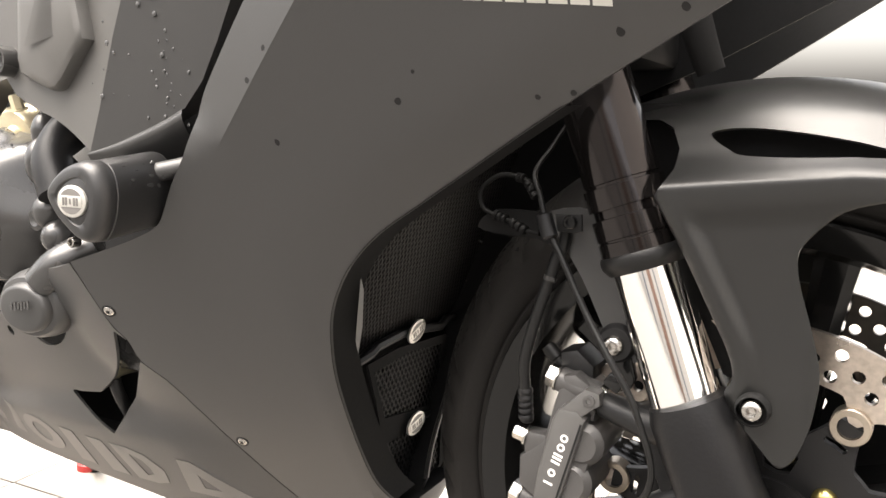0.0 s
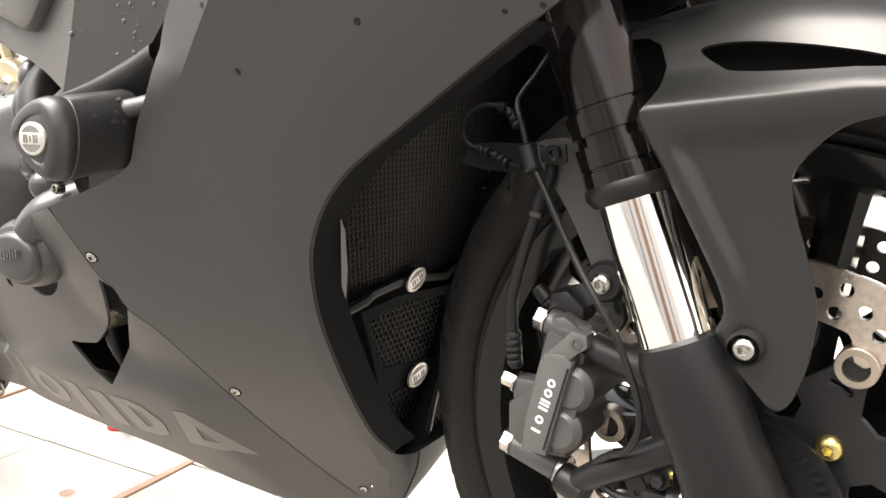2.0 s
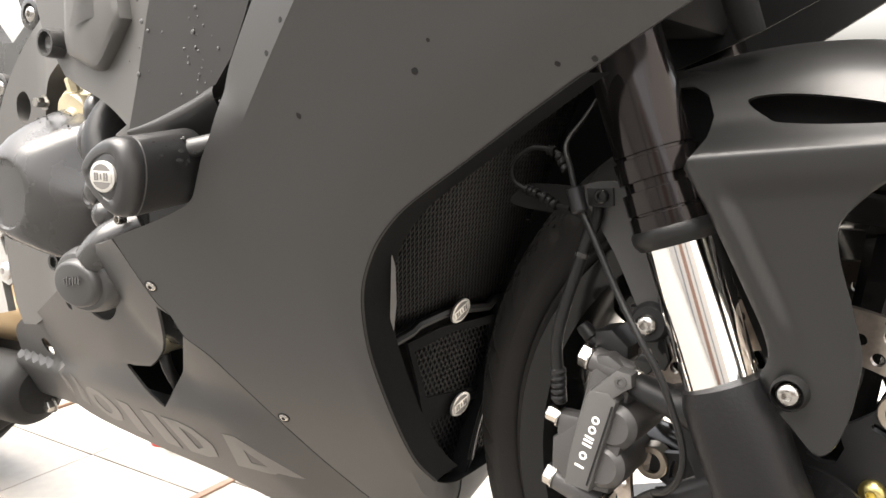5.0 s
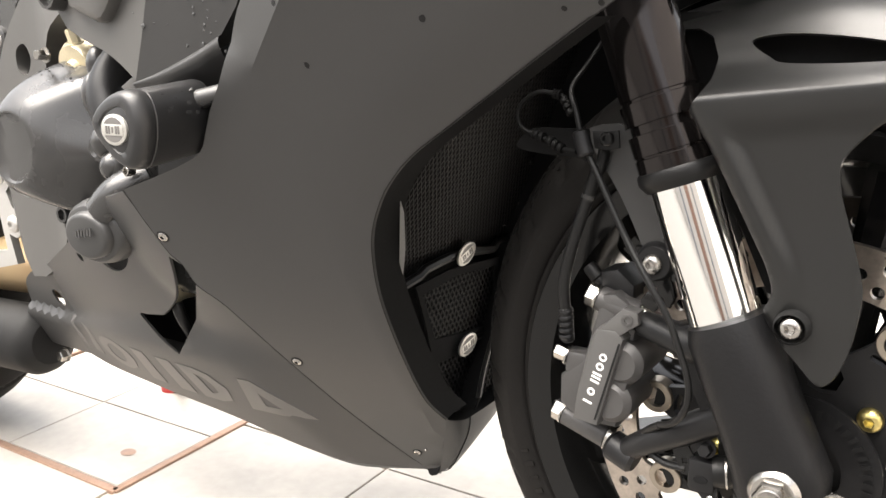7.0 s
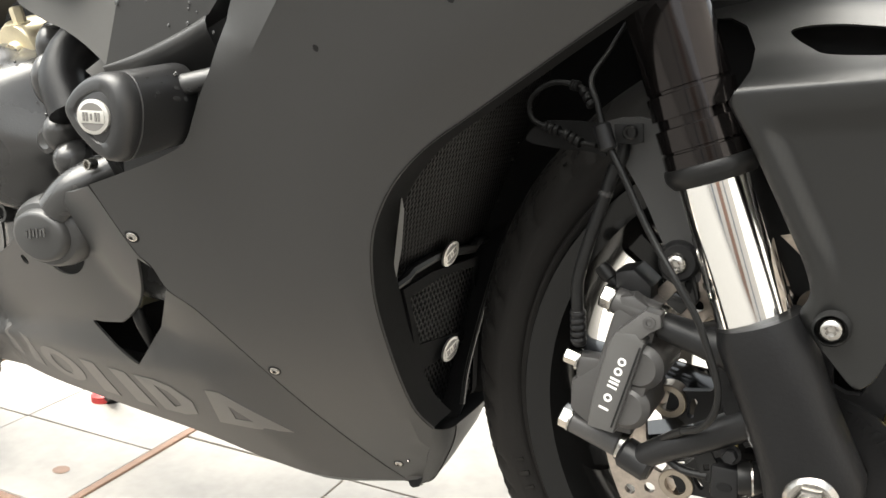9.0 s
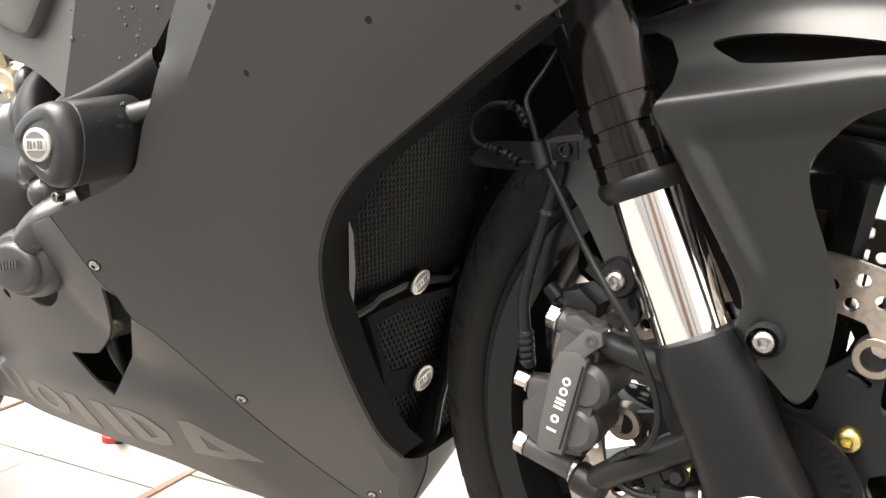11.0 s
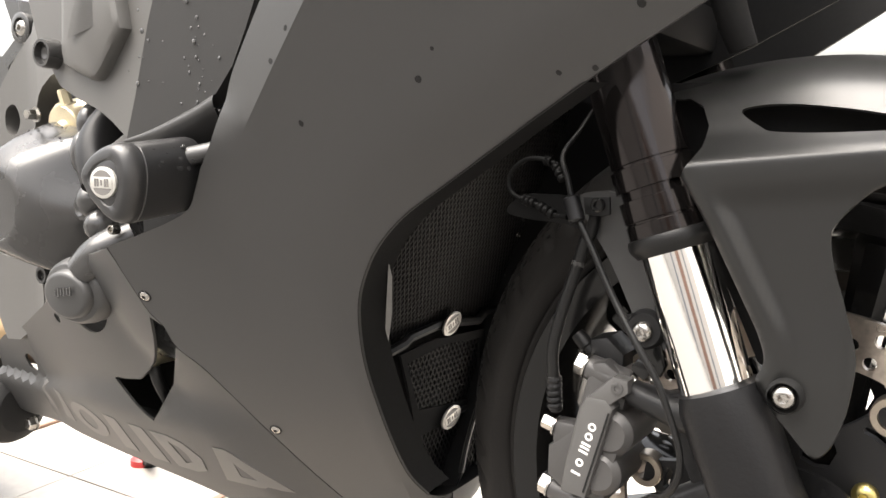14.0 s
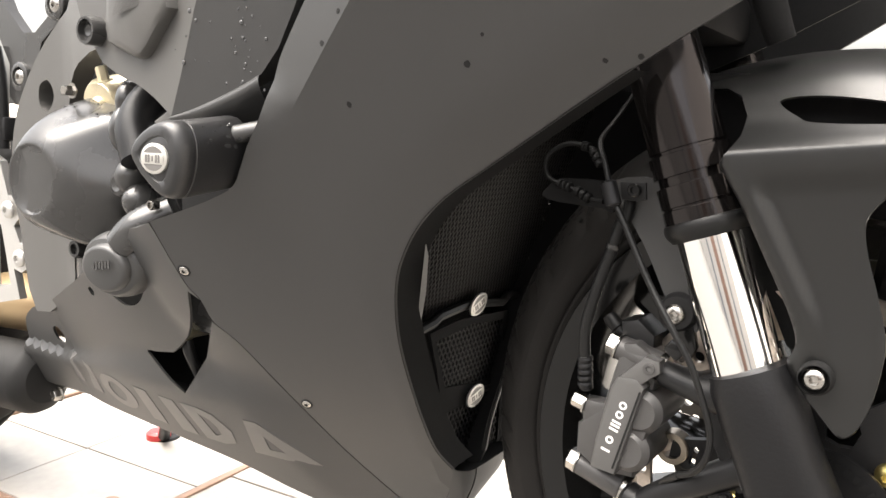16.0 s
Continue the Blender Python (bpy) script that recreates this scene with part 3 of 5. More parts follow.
for k in range(26):
    if k % 9 in (7, 8):
        continue
    a = radians(196 + k * 3.0)
    m = Matrix.Translation(AX) @ Matrix.Rotation(-a, 4, "Y")
    box(bm, (0.2570, -0.0548, 0), (0.013 if k % 3 else 0.010, 0.0016, 0.0045 if k % 2 else 0.0025), m)
part("sidewall_lettering", bm, rubber, wheel, "raised sidewall marks", kind="stuff")

bm = B()
dots = random.Random(7)
for k in range(260):
    a, sh = radians(dots.uniform(130, 240)), dots.uniform(0.35, 0.99)
    r, h = 0.2625 + 0.042 * math.sin(sh * math.pi / 2) ** 1.15, -0.0560 * math.cos(sh * math.pi / 2)
    m = Matrix.Translation(AX) @ Matrix.Rotation(-a, 4, "Y") @ Matrix.Translation((r, h, 0)) @ Matrix.Rotation(-(1 - sh) * 1.2, 4, "Z")
    box(bm, (0, 0, 0), (0.0008, dots.uniform(0.0010, 0.0022), dots.uniform(0.002, 0.006)), m)
part("tread_sipe", bm, core_black, wheel, "dark sipes and wear marks", kind="stuff")

bm = B()
rim = [(0.228, 0.056), (0.2375, 0.0585), (0.2395, 0.055), (0.233, 0.049), (0.224, 0.045), (0.219, 0.030), (0.214, 0.012), (0.214, -0.012), (0.219, -0.030), (0.224, -0.045), (0.233, -0.049), (0.2395, -0.055), (0.2375, -0.0585), (0.228, -0.056),
       (0.2185, -0.052), (0.212, -0.038), (0.2055, -0.016), (0.2055, 0.016), (0.212, 0.038), (0.2185, 0.052)]
lathe(bm, rim, turn, 96, True)
bmesh.ops.recalc_face_normals(bm, faces=bm.faces[:])
part("rim", bm, gloss_black, wheel, "gloss black alloy rim")
lathe(bm := B(), [(0, 0.055), (0.034, 0.055), (0.036, 0.05), (0.036, -0.05), (0.034, -0.055), (0, -0.055)], turn, 40)
part("hub", bm, satin_black, wheel)


def spoke(a, wide):
    bm = B()
    rows = []
    for i in range(9):
        t = i / 8
        r = 0.030 + t * 0.182
        w = (0.015 - 0.002 * math.sin(math.pi * min(1, t * 1.1)) + 0.008 * max(0, t - 0.8) * 5 * (t - 0.8)) * wide
        h = 0.030 - 0.012 * t
        rows.append([(r, sy * h, sz * w) for sy, sz in ((-0.7, -1), (0.7, -1), (1, -0.5), (1, 0.5), (0.7, 1), (-0.7, 1), (-1, 0.5), (-1, -0.5))])
    loft(bm, rows, True)
    bmesh.ops.recalc_face_normals(bm, faces=bm.faces[:])
    bm.transform(Matrix.Translation(AX) @ Matrix.Rotation(-radians(a), 4, "Y"))
    part("spoke", bm, gloss_black, wheel)


for k in range(6):
    spoke(80.5 + 60 * k, 1.0)
    spoke(54.0 + 60 * k, 0.32)

# brake discs
HOLES = []
PHASE = 24.65
for k in range(30):
    for r, o in ((0.1385, 1.0), (0.1468, 6.6), (0.1555, 0.4)):
        a = radians(k * 12 + o)
        HOLES.append([(r * math.cos(a) + 0.0046 * math.cos(b), r * math.sin(a) + 0.0046 * math.sin(b)) for b in (2 * math.pi * j / 12 for j in range(12))])


def from_lug(deg):
    return min(abs((deg - PHASE - 36 * k + 180) % 360 - 180) for k in range(10))


def polar(r, deg):
    return (r * math.cos(radians(deg)), r * math.sin(radians(deg)))


def brake_disc(y):
    disc = new("brake_disc")
    disc.parent = bike
    disc.matrix_basis = ASKEW
    outer = [polar(0.1665, i * 3) for i in range(120)]
    inner = []
    for i in range(240):
        dd = from_lug(i * 1.5)
        inner.append(polar(0.1303 if dd > 7.5 else 0.1303 - 0.0165 * (0.5 + 0.5 * math.cos(math.pi * dd / 7.5)), i * 1.5))
    bm = sheet(B(), outer, lambda u, v: (u, y - 0.0024, 0.3 + v), 0.0048, 0.05, HOLES + [inner], back=(0, 1, 0))
    # the far ring takes the darker steel, its shade put into the colour
    part("disc_ring", bm, disc_steel if y < 0 else disc_shaded, disc, "drilled worn steel brake ring")
    out = []
    for i in range(360):
        dd = from_lug(i)
        out.append(polar(0.1155 if dd < 5 else 0.0885 if dd > 13 else 0.1155 - 0.027 * ((dd - 5) / 8) ** 0.6, i))
    cut = []
    for k in range(10):
        a0 = PHASE + 36 * k
        cut.append([polar(r, a0 + d) for r, d in ((0.0940, -4.2), (0.0962, -5.2), (0.0988, -4.6), (0.0995, 0), (0.0988, 4.6), (0.0962, 5.2), (0.0940, 4.2), (0.0945, 0))])
    for k in range(5):
        a0 = 44.4 + 36 + 72 * k
        cut.append([polar(r, a0 + d) for r, d in ((0.058, -9), (0.072, -10), (0.080, -5), (0.082, 0), (0.080, 5), (0.072, 10), (0.058, 9), (0.055, 0))])
    bore = [polar(0.034, i * 11.25) for i in range(32)]
    bm = sheet(B(), out, lambda u, v: (u, y - 0.0032, 0.3 + v), 0.0062, 0.03, cut + [bore], back=(0, 1, 0))
    part("disc_carrier", bm, satin_black, disc)
    for k in range(10):
        u, v = polar(0.1142, PHASE + 36 * k)
        bm = lathe(B(), [(0.0085, -0.0068), (0.0128, -0.0068), (0.0135, -0.006), (0.0135, 0.006), (0.0128, 0.0068), (0.0085, 0.0068)], Matrix.Translation(AX + Vector((u, y, v))) @ pose(0, 0, 0, 90, 0, 0), 28, True)
        bmesh.ops.recalc_face_normals(bm, faces=bm.faces[:])
        part("bobbin", bm, bobbin_steel, disc)
    for k in range(5):
        u, v = polar(0.0601, 44.4 + 72 * k)
        s = -1 if y < 0 else 1
        bm = socket_bolt(B(), AX + Vector((u, y + s * 0.003, v)), (0, s, 0), 0.0088, 0.007)
        part("disc_bolt", bm, yellow_zinc, disc)
    return disc


brake_disc(-0.062)
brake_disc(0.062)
bm = B()
lathe(bm, [(0.030, -0.003), (0.052, -0.003), (0.0565, -0.001), (0.0565, 0.002), (0.030, 0.002)], Matrix.Translation(AX + Vector((0, -0.078, 0))) @ pose(0, 0, 0, 90, 0, 0), 72, True)
bmesh.ops.recalc_face_normals(bm, faces=bm.faces[:])
part("sensor_ring", bm, cast_black, wheel, "slotted black wheel speed ring")
bm = B()
for k in range(44):
    m = Matrix.Translation(AX + Vector((0, -0.0812, 0))) @ Matrix.Rotation(2 * math.pi * k / 44, 4, "Y")
    box(bm, (0.0475, 0, 0), (0.0065, 0.0008, 0.0030), m)
part("slot_ring", bm, core_black, wheel, "dark slots of the speed ring", kind="stuff")

# ---- fork ----
FY = -0.105
fork_at = lambda z, y=FY: Vector((-0.0105 - 0.352 * (z - 0.3), y, z))


def fork_leg(y, detail):
    leg = new("fork_leg")
    leg.parent = bike
    s = -1 if y < 0 else 1
    A = lambda z: fork_at(z, y)
    part("stanchion", rod(B(), A(0.385), A(0.52), 0.0252, seg=56), chrome, leg, "polished chrome fork stanchion")
    L = (A(0.80) - A(0.497)).length
    prof = [(0.0292, 0.012), (0.0292, 0.0222), (0.0280, 0.0227), (0.0280, 0.0240), (0.0292, 0.0245), (0.0292, 0.039), (0.0262, 0.0395), (0.0262, 0.0455), (0.0292, 0.046), (0.0292, 0.061), (0.0268, 0.0615), (0.0268, 0.0635), (0.0277, 0.064), (0.0270, L), (0, L)]
    part("outer_tube", lathe(B(), prof, frame_to(A(0.497), A(0.80)), 48), anodised, leg, "dark bronze anodised outer fork tube", angle=18)
    part("dust_seal", lathe(B(), [(0.0253, -0.001), (0.0272, -0.001), (0.0302, 0.0035), (0.0312, 0.0055), (0.0312, 0.0105), (0.0302, 0.0125), (0.0285, 0.013)], frame_to(A(0.497), A(0.80)), 40), hose_rubber, leg)
    bm = B()
    rows = []
    for t, cx, cz, w, d, yy in ((0, -0.0437, 0.4068, 0.0285, 0.0285, 0), (0.1, -0.0408, 0.3975, 0.0305, 0.0305, 0), (0.3, -0.031, 0.375, 0.030, 0.029, -0.002), (0.55, -0.018, 0.345, 0.029, 0.028, -0.003), (0.8, -0.005, 0.315, 0.031, 0.026, -0.004), (0.9, 0.0, 0.300, 0.033, 0.024, -0.004), (1, 0.006, 0.272, 0.026, 0.020, -0.003), (1.05, 0.008, 0.264, 0.014, 0.012, -0.003)):
        dirx, dirz = 0.93, 0.36
        ring = []
        for i in range(28):
            a = 2 * math.pi * i / 28
            p = 1.0 - 0.22 * min(1, t * 2.5)
            c, e = math.copysign(abs(math.cos(a)) ** p, math.cos(a)), math.copysign(abs(math.sin(a)) ** p, math.sin(a))
            ring.append((cx + w * c * dirx, y + s * 0.006 + yy * -s + d * e, cz + w * c * dirz))
        rows.append(ring)
    loft(bm, rows, True)
    bm.faces.new([bm.verts[i] for i in range(28)]) if bm.verts.ensure_lookup_table() is None else None
    bm.verts.ensure_lookup_table()
    bm.faces.new([bm.verts[len(rows) * 28 - 28 + i] for i in range(28)])
    bmesh.ops.recalc_face_normals(bm, faces=bm.faces[:])
    part("axle_holder", bm, cast_black, leg, "black cast axle holder", angle=60)
    if not detail:
        return leg
    nut = B()
    c = AX + Vector((0, y - 0.0335, 0))
    m = Matrix.Translation(c) @ pose(0, 0, 0, 90, 0, 0)
    lathe(nut, [(0, 0), (0.0170, 0), (0.0173, 0.0015), (0.0166, 0.0026), (0.0140, 0.0050), (0.0, 0.0053)], m, 48)
    lathe(nut, [(0.0124, 0.004), (0.0124, 0.0095), (0.0112, 0.0120), (0.0, 0.0120)], m, 6)
    lathe(nut, [(0.0090, 0.0119), (0.0090, 0.0145), (0.0080, 0.0150), (0.0068, 0.0138), (0.003, 0.0128), (0, 0.0125)], m, 32)
    part("axle_nut", nut, bolt_steel, leg, "silver flanged axle nut")
    for dx, dz in ((0.034, -0.006), (0.030, -0.020)):
        part("pinch_bolt", hex_bolt(B(), (dx, y - 0.018, 0.30 + dz), (0.35, -1, 0), 0.0068, 0.009, 0.009), bolt_steel, leg)
    boss = frame_to((-0.0365, y - 0.016, 0.3315), (-0.0445, y - 0.0215, 0.3295))
    bm = lathe(B(), [(0, 0.003), (0.0060, 0.003), (0.0068, 0.005), (0.0088, 0.005), (0.0094, 0.002), (0.0118, 0.002), (0.0126, 0.004), (0.0142, 0.003), (0.0150, -0.002), (0.0170, -0.010)], boss, 32)
    part("axle_clamp_plug", bm, caliper_grey, leg, "worn ringed clamp plug")
    part("holder_web", slab(B(), [(-0.088, 0.392), (-0.060, 0.402), (-0.040, 0.360), (-0.034, 0.318), (-0.046, 0.312), (-0.062, 0.335), (-0.078, 0.372)], y - 0.004, y + 0.016, 0.004), cast_black, leg, "black cast web between the caliper arms")
    return leg


right_leg = fork_leg(FY, True)
left_leg = fork_leg(-FY, False)

# caliper arms of the axle holder
part("caliper_arm", rod(B(), (-0.050, -0.108, 0.378), (-0.1105, -0.097, 0.389), 0.014, 0.0098, 24, 0.002), satin_black, right_leg, "black cast upper caliper arm")
bm = rod(B(), (-0.1365, -0.0885, 0.2835), (-0.112, -0.091, 0.2745), 0.0122, seg=24, edge=0.003)
pipe(bm, [(-0.122, -0.091, 0.281), (-0.102, -0.097, 0.296), (-0.074, -0.102, 0.313), (-0.040, -0.104, 0.334)], lambda t: 0.0088 + 0.0035 * t, 5, 20)
part("caliper_arm", bm, satin_black, right_leg, "black cast lower caliper arm")

# ---- caliper ----
caliper = new("brake_caliper")
caliper.parent = bike
CU = Vector((0.957, 0, -0.29)).normalized()
c1, c2 = Vector((-0.1515, -0.088, 0.4015)), Vector((-0.1825, -0.080, 0.2975))
for c, ln in ((c1, 0.038), (c2, 0.044)):
    part("mount_boss", rod(B(), c + CU * 0.004, c + CU * ln, 0.0100, 0.0112, 28, 0.001), caliper_grey, caliper)
    part("mount_bolt", hex_bolt(B(), c + CU * 0.004, -CU, 0.0095, 0.0085, 0.0106), bolt_steel, caliper, "silver hexagon flange bolt")
    part("washer", rod(B(), c + CU * ln, c + CU * (ln + 0.006), 0.0128, seg=28, edge=0.0006), bolt_steel, caliper)
part("caliper_body", slab(B(), [(-0.132, 0.408), (-0.112, 0.396), (-0.116, 0.37), (-0.116, 0.345), (-0.128, 0.300), (-0.158, 0.300), (-0.176, 0.312), (-0.176, 0.335), (-0.156, 0.352), (-0.148, 0.385), (-0.142, 0.406)], -0.098, -0.040, 0.004), caliper_grey, caliper)
bm = B()
for x, z, r in ((-0.1225, 0.357, 0.0175), (-0.1305, 0.325, 0.0175)):
    rod(bm, (x, -0.1085, z), (x, -0.045, z), r, seg=40, edge=0.005)
slab(bm, [(-0.114, 0.350), (-0.119, 0.332), (-0.140, 0.335), (-0.135, 0.352)], -0.106, -0.050, 0.002)
part("piston_housing", bm, caliper_grey, caliper)
part("caliper_face", slab(B(), [(-0.124, 0.384), (-0.118, 0.378), (-0.137, 0.306), (-0.157, 0.308), (-0.154, 0.33), (-0.144, 0.374), (-0.139, 0.384)], -0.1135, -0.095, 0.002), caliper_flat, caliper, "flat grey caliper face")
part("pad_pin_lug", slab(B(), [(-0.119, 0.402), (-0.108, 0.400), (-0.107, 0.391), (-0.114, 0.386), (-0.130, 0.372), (-0.141, 0.375), (-0.138, 0.384)], -0.1125, -0.098, 0.0015), caliper_flat, caliper)
part("bridge_block", slab(B(), [(-0.150, 0.420), (-0.136, 0.4235), (-0.122, 0.412), (-0.122, 0.400), (-0.148, 0.402)], -0.084, -0.050, 0.003), satin_black, caliper, "black caliper bridge block")
part("pad_pin", lathe(B(), [(0.0046, -0.002), (0.0046, 0.0008), (0.0036, 0.0012), (0.0022, 0.0010), (0.0020, -0.001), (0, -0.001)], frame_to((-0.1155, -0.1125, 0.3935), (-0.1155, -0.1200, 0.3935)), 20), caliper_grey, caliper)
part("face_groove", box(B(), (0, 0, 0), (0.0014, 0.001, 0.066), Matrix.Translation((-0.1295, -0.1138, 0.343)) @ Matrix.Rotation(radians(15.5), 4, "Y")), deep_black, caliper)
part("bleed_nipple", lathe(B(), [(0.0045, -0.012), (0.0045, 0), (0.006, 0.001), (0.006, 0.010), (0.005, 0.013), (0, 0.013)], frame_to((-0.155, -0.074, 0.412), (-0.167, -0.074, 0.424)), 16), hose_rubber, caliper, "black rubber bleed cap")
part("banjo_bolt", hex_bolt(B(), (-0.172, -0.090, 0.350), (-1, -0.1, 0.3), 0.0062, 0.010, 0.0085), bolt_steel, caliper, "silver banjo bolt with a red mark")
part("banjo_block", box(B(), (-0.163, -0.088, 0.346), (0.02, 0.018, 0.02), bevel=0.004), caliper_grey, caliper)
# plain shapes in place of the maker's lettering
bm = B()
mm = Matrix.Translation((-0.1395, -0.1137, 0.3415)) @ Matrix.Rotation(radians(17.5), 4, "Y")
for k, z in enumerate((-0.0205, -0.0115, -0.0025, 0.0040, 0.0105, 0.0185)):
    if k in (1, 4, 5):
        lathe(bm, [(0.0017, -0.0003), (0.0031, -0.0003), (0.0031, 0.0003), (0.0017, 0.0003)], mm @ Matrix.Translation((0, 0, z + 0.003)) @ pose(0, 0, 0, 90, 0, 0), 20, True)
    else:
        box(bm, (0, 0, z + 0.003), (0.0074, 0.0006, 0.0016), mm)
        if k == 2:
            box(bm, (0, 0, z + 0.0065), (0.0074, 0.0006, 0.0016), mm)
part("maker_mark", bm, white_ink, caliper, "white marks along the caliper face", kind="stuff")

# hose, wires, bracket
bm = pipe(B(), [(-0.150, -0.096, 0.500), (-0.157, -0.098, 0.474), (-0.166, -0.100, 0.443), (-0.173, -0.099, 0.413), (-0.173, -0.096, 0.388)], 0.0046, 8, 14)
hose = part("brake_hose", bm, hose_rubber, bike, "black rubber brake hose with crimped ends")
bm = B()
rod(bm, (-0.1735, -0.096, 0.392), (-0.172, -0.092, 0.362), 0.0054, seg=20)
for k in range(5):
    z = 0.390 - 0.005 * k
    lathe(bm, [(0.0054, 0), (0.0061, 0.001), (0.0061, 0.003), (0.0054, 0.004)], frame_to((-0.1733 + 0.0003 * k, -0.0955, z), (-0.1730 + 0.0003 * k, -0.0945, z - 0.005)), 20)
part("crimp", bm, satin_black, hose, "black ridged hose ferrule")
bm = B()
rod(bm, (-0.1525, -0.097, 0.491), (-0.1575, -0.098, 0.472), 0.0042, seg=16)
lathe(bm, [(0.0042, 0), (0.0054, 0.001), (0.0054, 0.004), (0.0042, 0.005)], frame_to((-0.155, -0.097, 0.482), (-0.157, -0.098, 0.472)), 16)
part("hose_union", bm, engine_paint, hose, "dull steel hose union")
part("upper_pipe", pipe(B(), [(-0.1525, -0.097, 0.490), (-0.146, -0.094, 0.508), (-0.146, -0.092, 0.525)], 0.0045, 6, 12), hose_rubber, hose)
wire = part("sensor_wire", pipe(B(), [(-0.150, -0.080, 0.600), (-0.160, -0.092, 0.578), (-0.1675, -0.104, 0.560), (-0.1607, -0.110, 0.543), (-0.153, -0.112, 0.520), (-0.140, -0.115, 0.498), (-0.118, -0.120, 0.460), (-0.0966, -0.127, 0.4301), (-0.0817, -0.128, 0.4077), (-0.0717, -0.128, 0.3847), (-0.064, -0.128, 0.3612), (-0.0651, -0.126, 0.342), (-0.0747, -0.120, 0.3263), (-0.088, -0.112, 0.318)], lambda t: 0.0016 + 0.0009 * min(1, 2.5 * t), 8, 10), hose_rubber, bike, "thin black sensor wire")
bm = B()
rod(bm, (-0.157, -0.112, 0.530), (-0.150, -0.114, 0.512), 0.0062, seg=18)
part("wire_clamp", bm, satin_black, wire)
part("wire_clip", box(B(), (0, 0, 0), (0.013, 0.010, 0.011), Matrix.Translation((-0.0945, -0.120, 0.4135)) @ Matrix.Rotation(radians(35), 4, "Y"), 0.002), gloss_black, wire, "glossy black wire clip")
bracket = part("hose_bracket", slab(B(), [(-0.150, 0.5295), (-0.1295, 0.5305), (-0.1285, 0.518), (-0.135, 0.516), (-0.148, 0.517)], -0.106, -0.103, 0.001), deep_black, bike, "black hose bracket with a dark bolt")
part("bracket_bolt", lathe(B(), [(0.0052, 0), (0.0052, 0.003), (0.0042, 0.004), (0.0028, 0.004), (0.0028, 0.0015), (0, 0.0015)], Matrix.Translation((-0.1375, -0.106, 0.5245)) @ pose(0, 0, 0, 90, 0, 0), 24), gloss_black, bracket)
LOOP = [(-0.1672, -0.108, 0.548), (-0.1754, -0.104, 0.5542), (-0.1984, -0.098, 0.5563), (-0.2153, -0.095, 0.5448), (-0.214, -0.096, 0.531), (-0.2015, -0.099, 0.5248), (-0.1872, -0.103, 0.5217), (-0.1745, -0.106, 0.516), (-0.1603, -0.110, 0.5144)]
part("wire_loop", pipe(B(), LOOP, 0.0019, 6, 12), lead_shaded, wire, "black looped lead with sealed boots")
for a, b, r in (((-0.164, -0.110, 0.541), (-0.1735, -0.105, 0.553), 0.0036), ((-0.176, -0.1045, 0.5545), (-0.183, -0.102, 0.5555), 0.0038), ((-0.203, -0.0985, 0.5255), (-0.190, -0.1025, 0.5225), 0.0040), ((-0.186, -0.1035, 0.5215), (-0.172, -0.107, 0.515), 0.0042)):
    boot = B()
    p0, p1 = Vector(a), Vector(b)
    for k in range(3):
        rod(boot, p0.lerp(p1, k / 3 + 0.02), p0.lerp(p1, k / 3 + 0.30), r, seg=16, edge=0.0008)
    part("wire_boot", boot, lead_shaded, wire)
part("wire_guide", sheet(B(), spline([(-0.2201, 0.5139), (-0.2114, 0.5256), (-0.1995, 0.5294), (-0.1645, 0.529), (-0.1588, 0.5279), (-0.1589, 0.5058), (-0.169, 0.5079), (-0.1985, 0.5095)], 3, True), lambda x, z: (x, -0.091, z), 0.003, 0.012, back=(0, 1, 0)), lead_shaded, bike, "black wire guide plate")
bm = B()
pipe(bm, [(-0.088, -0.112, 0.318), (-0.103, -0.101, 0.304), (-0.101, -0.098, 0.290), (-0.088, -0.099, 0.283), (-0.070, -0.102, 0.284)], 0.003, 6, 10)
part("sensor_lead", bm, hose_rubber, bike)
sensor = part("speed_sensor", box(B(), (-0.0575, -0.099, 0.283), (0.020, 0.018, 0.025), bevel=0.003), satin_black, bike, "black wheel speed sensor with a bolt")
part("sensor_slot", lathe(B(), [(0, 0.0004), (0.0042, 0.0004), (0.0048, -0.001)], Matrix.Translation((-0.0575, -0.1085, 0.281)) @ pose(0, 0, 0, 90, 0, 0) @ Matrix.Diagonal((1.2, 0.7, 1, 1)), 20), core_black, sensor)
part("sensor_nose", lathe(B(), [(0, 0), (0.0118, 0), (0.0118, 0.012), (0.0095, 0.016), (0, 0.016)], frame_to((-0.050, -0.101, 0.287), (-0.030, -0.097, 0.289)), 28), hose_rubber, sensor)
part("nose_ring", lathe(B(), [(0.0118, 0.0085), (0.0128, 0.0088), (0.0128, 0.0102), (0.0118, 0.0105)], frame_to((-0.050, -0.101, 0.287), (-0.030, -0.097, 0.289)), 32), bolt_steel, sensor)
part("sensor_bolt", hex_bolt(B(), (-0.0552, -0.104, 0.3045), (0, -1, 0.15), 0.0052, 0.007, 0.007), satin_black, sensor)
part("sensor_rivet", rod(B(), (-0.050, -0.104, 0.2665), (-0.050, -0.1075, 0.2665), 0.0030, seg=14, edge=0.0008), bolt_steel, sensor)
part("sensor_tab", slab(B(), [(-0.066, 0.275), (-0.046, 0.276), (-0.045, 0.263), (-0.053, 0.261)], -0.105, -0.102, 0.0008), satin_black, sensor)
STRIP = [(-0.0905, 0.318), (-0.080, 0.3215), (-0.066, 0.298), (-0.0615, 0.292), (-0.064, 0.279), (-0.073, 0.280), (-0.0775, 0.291)]
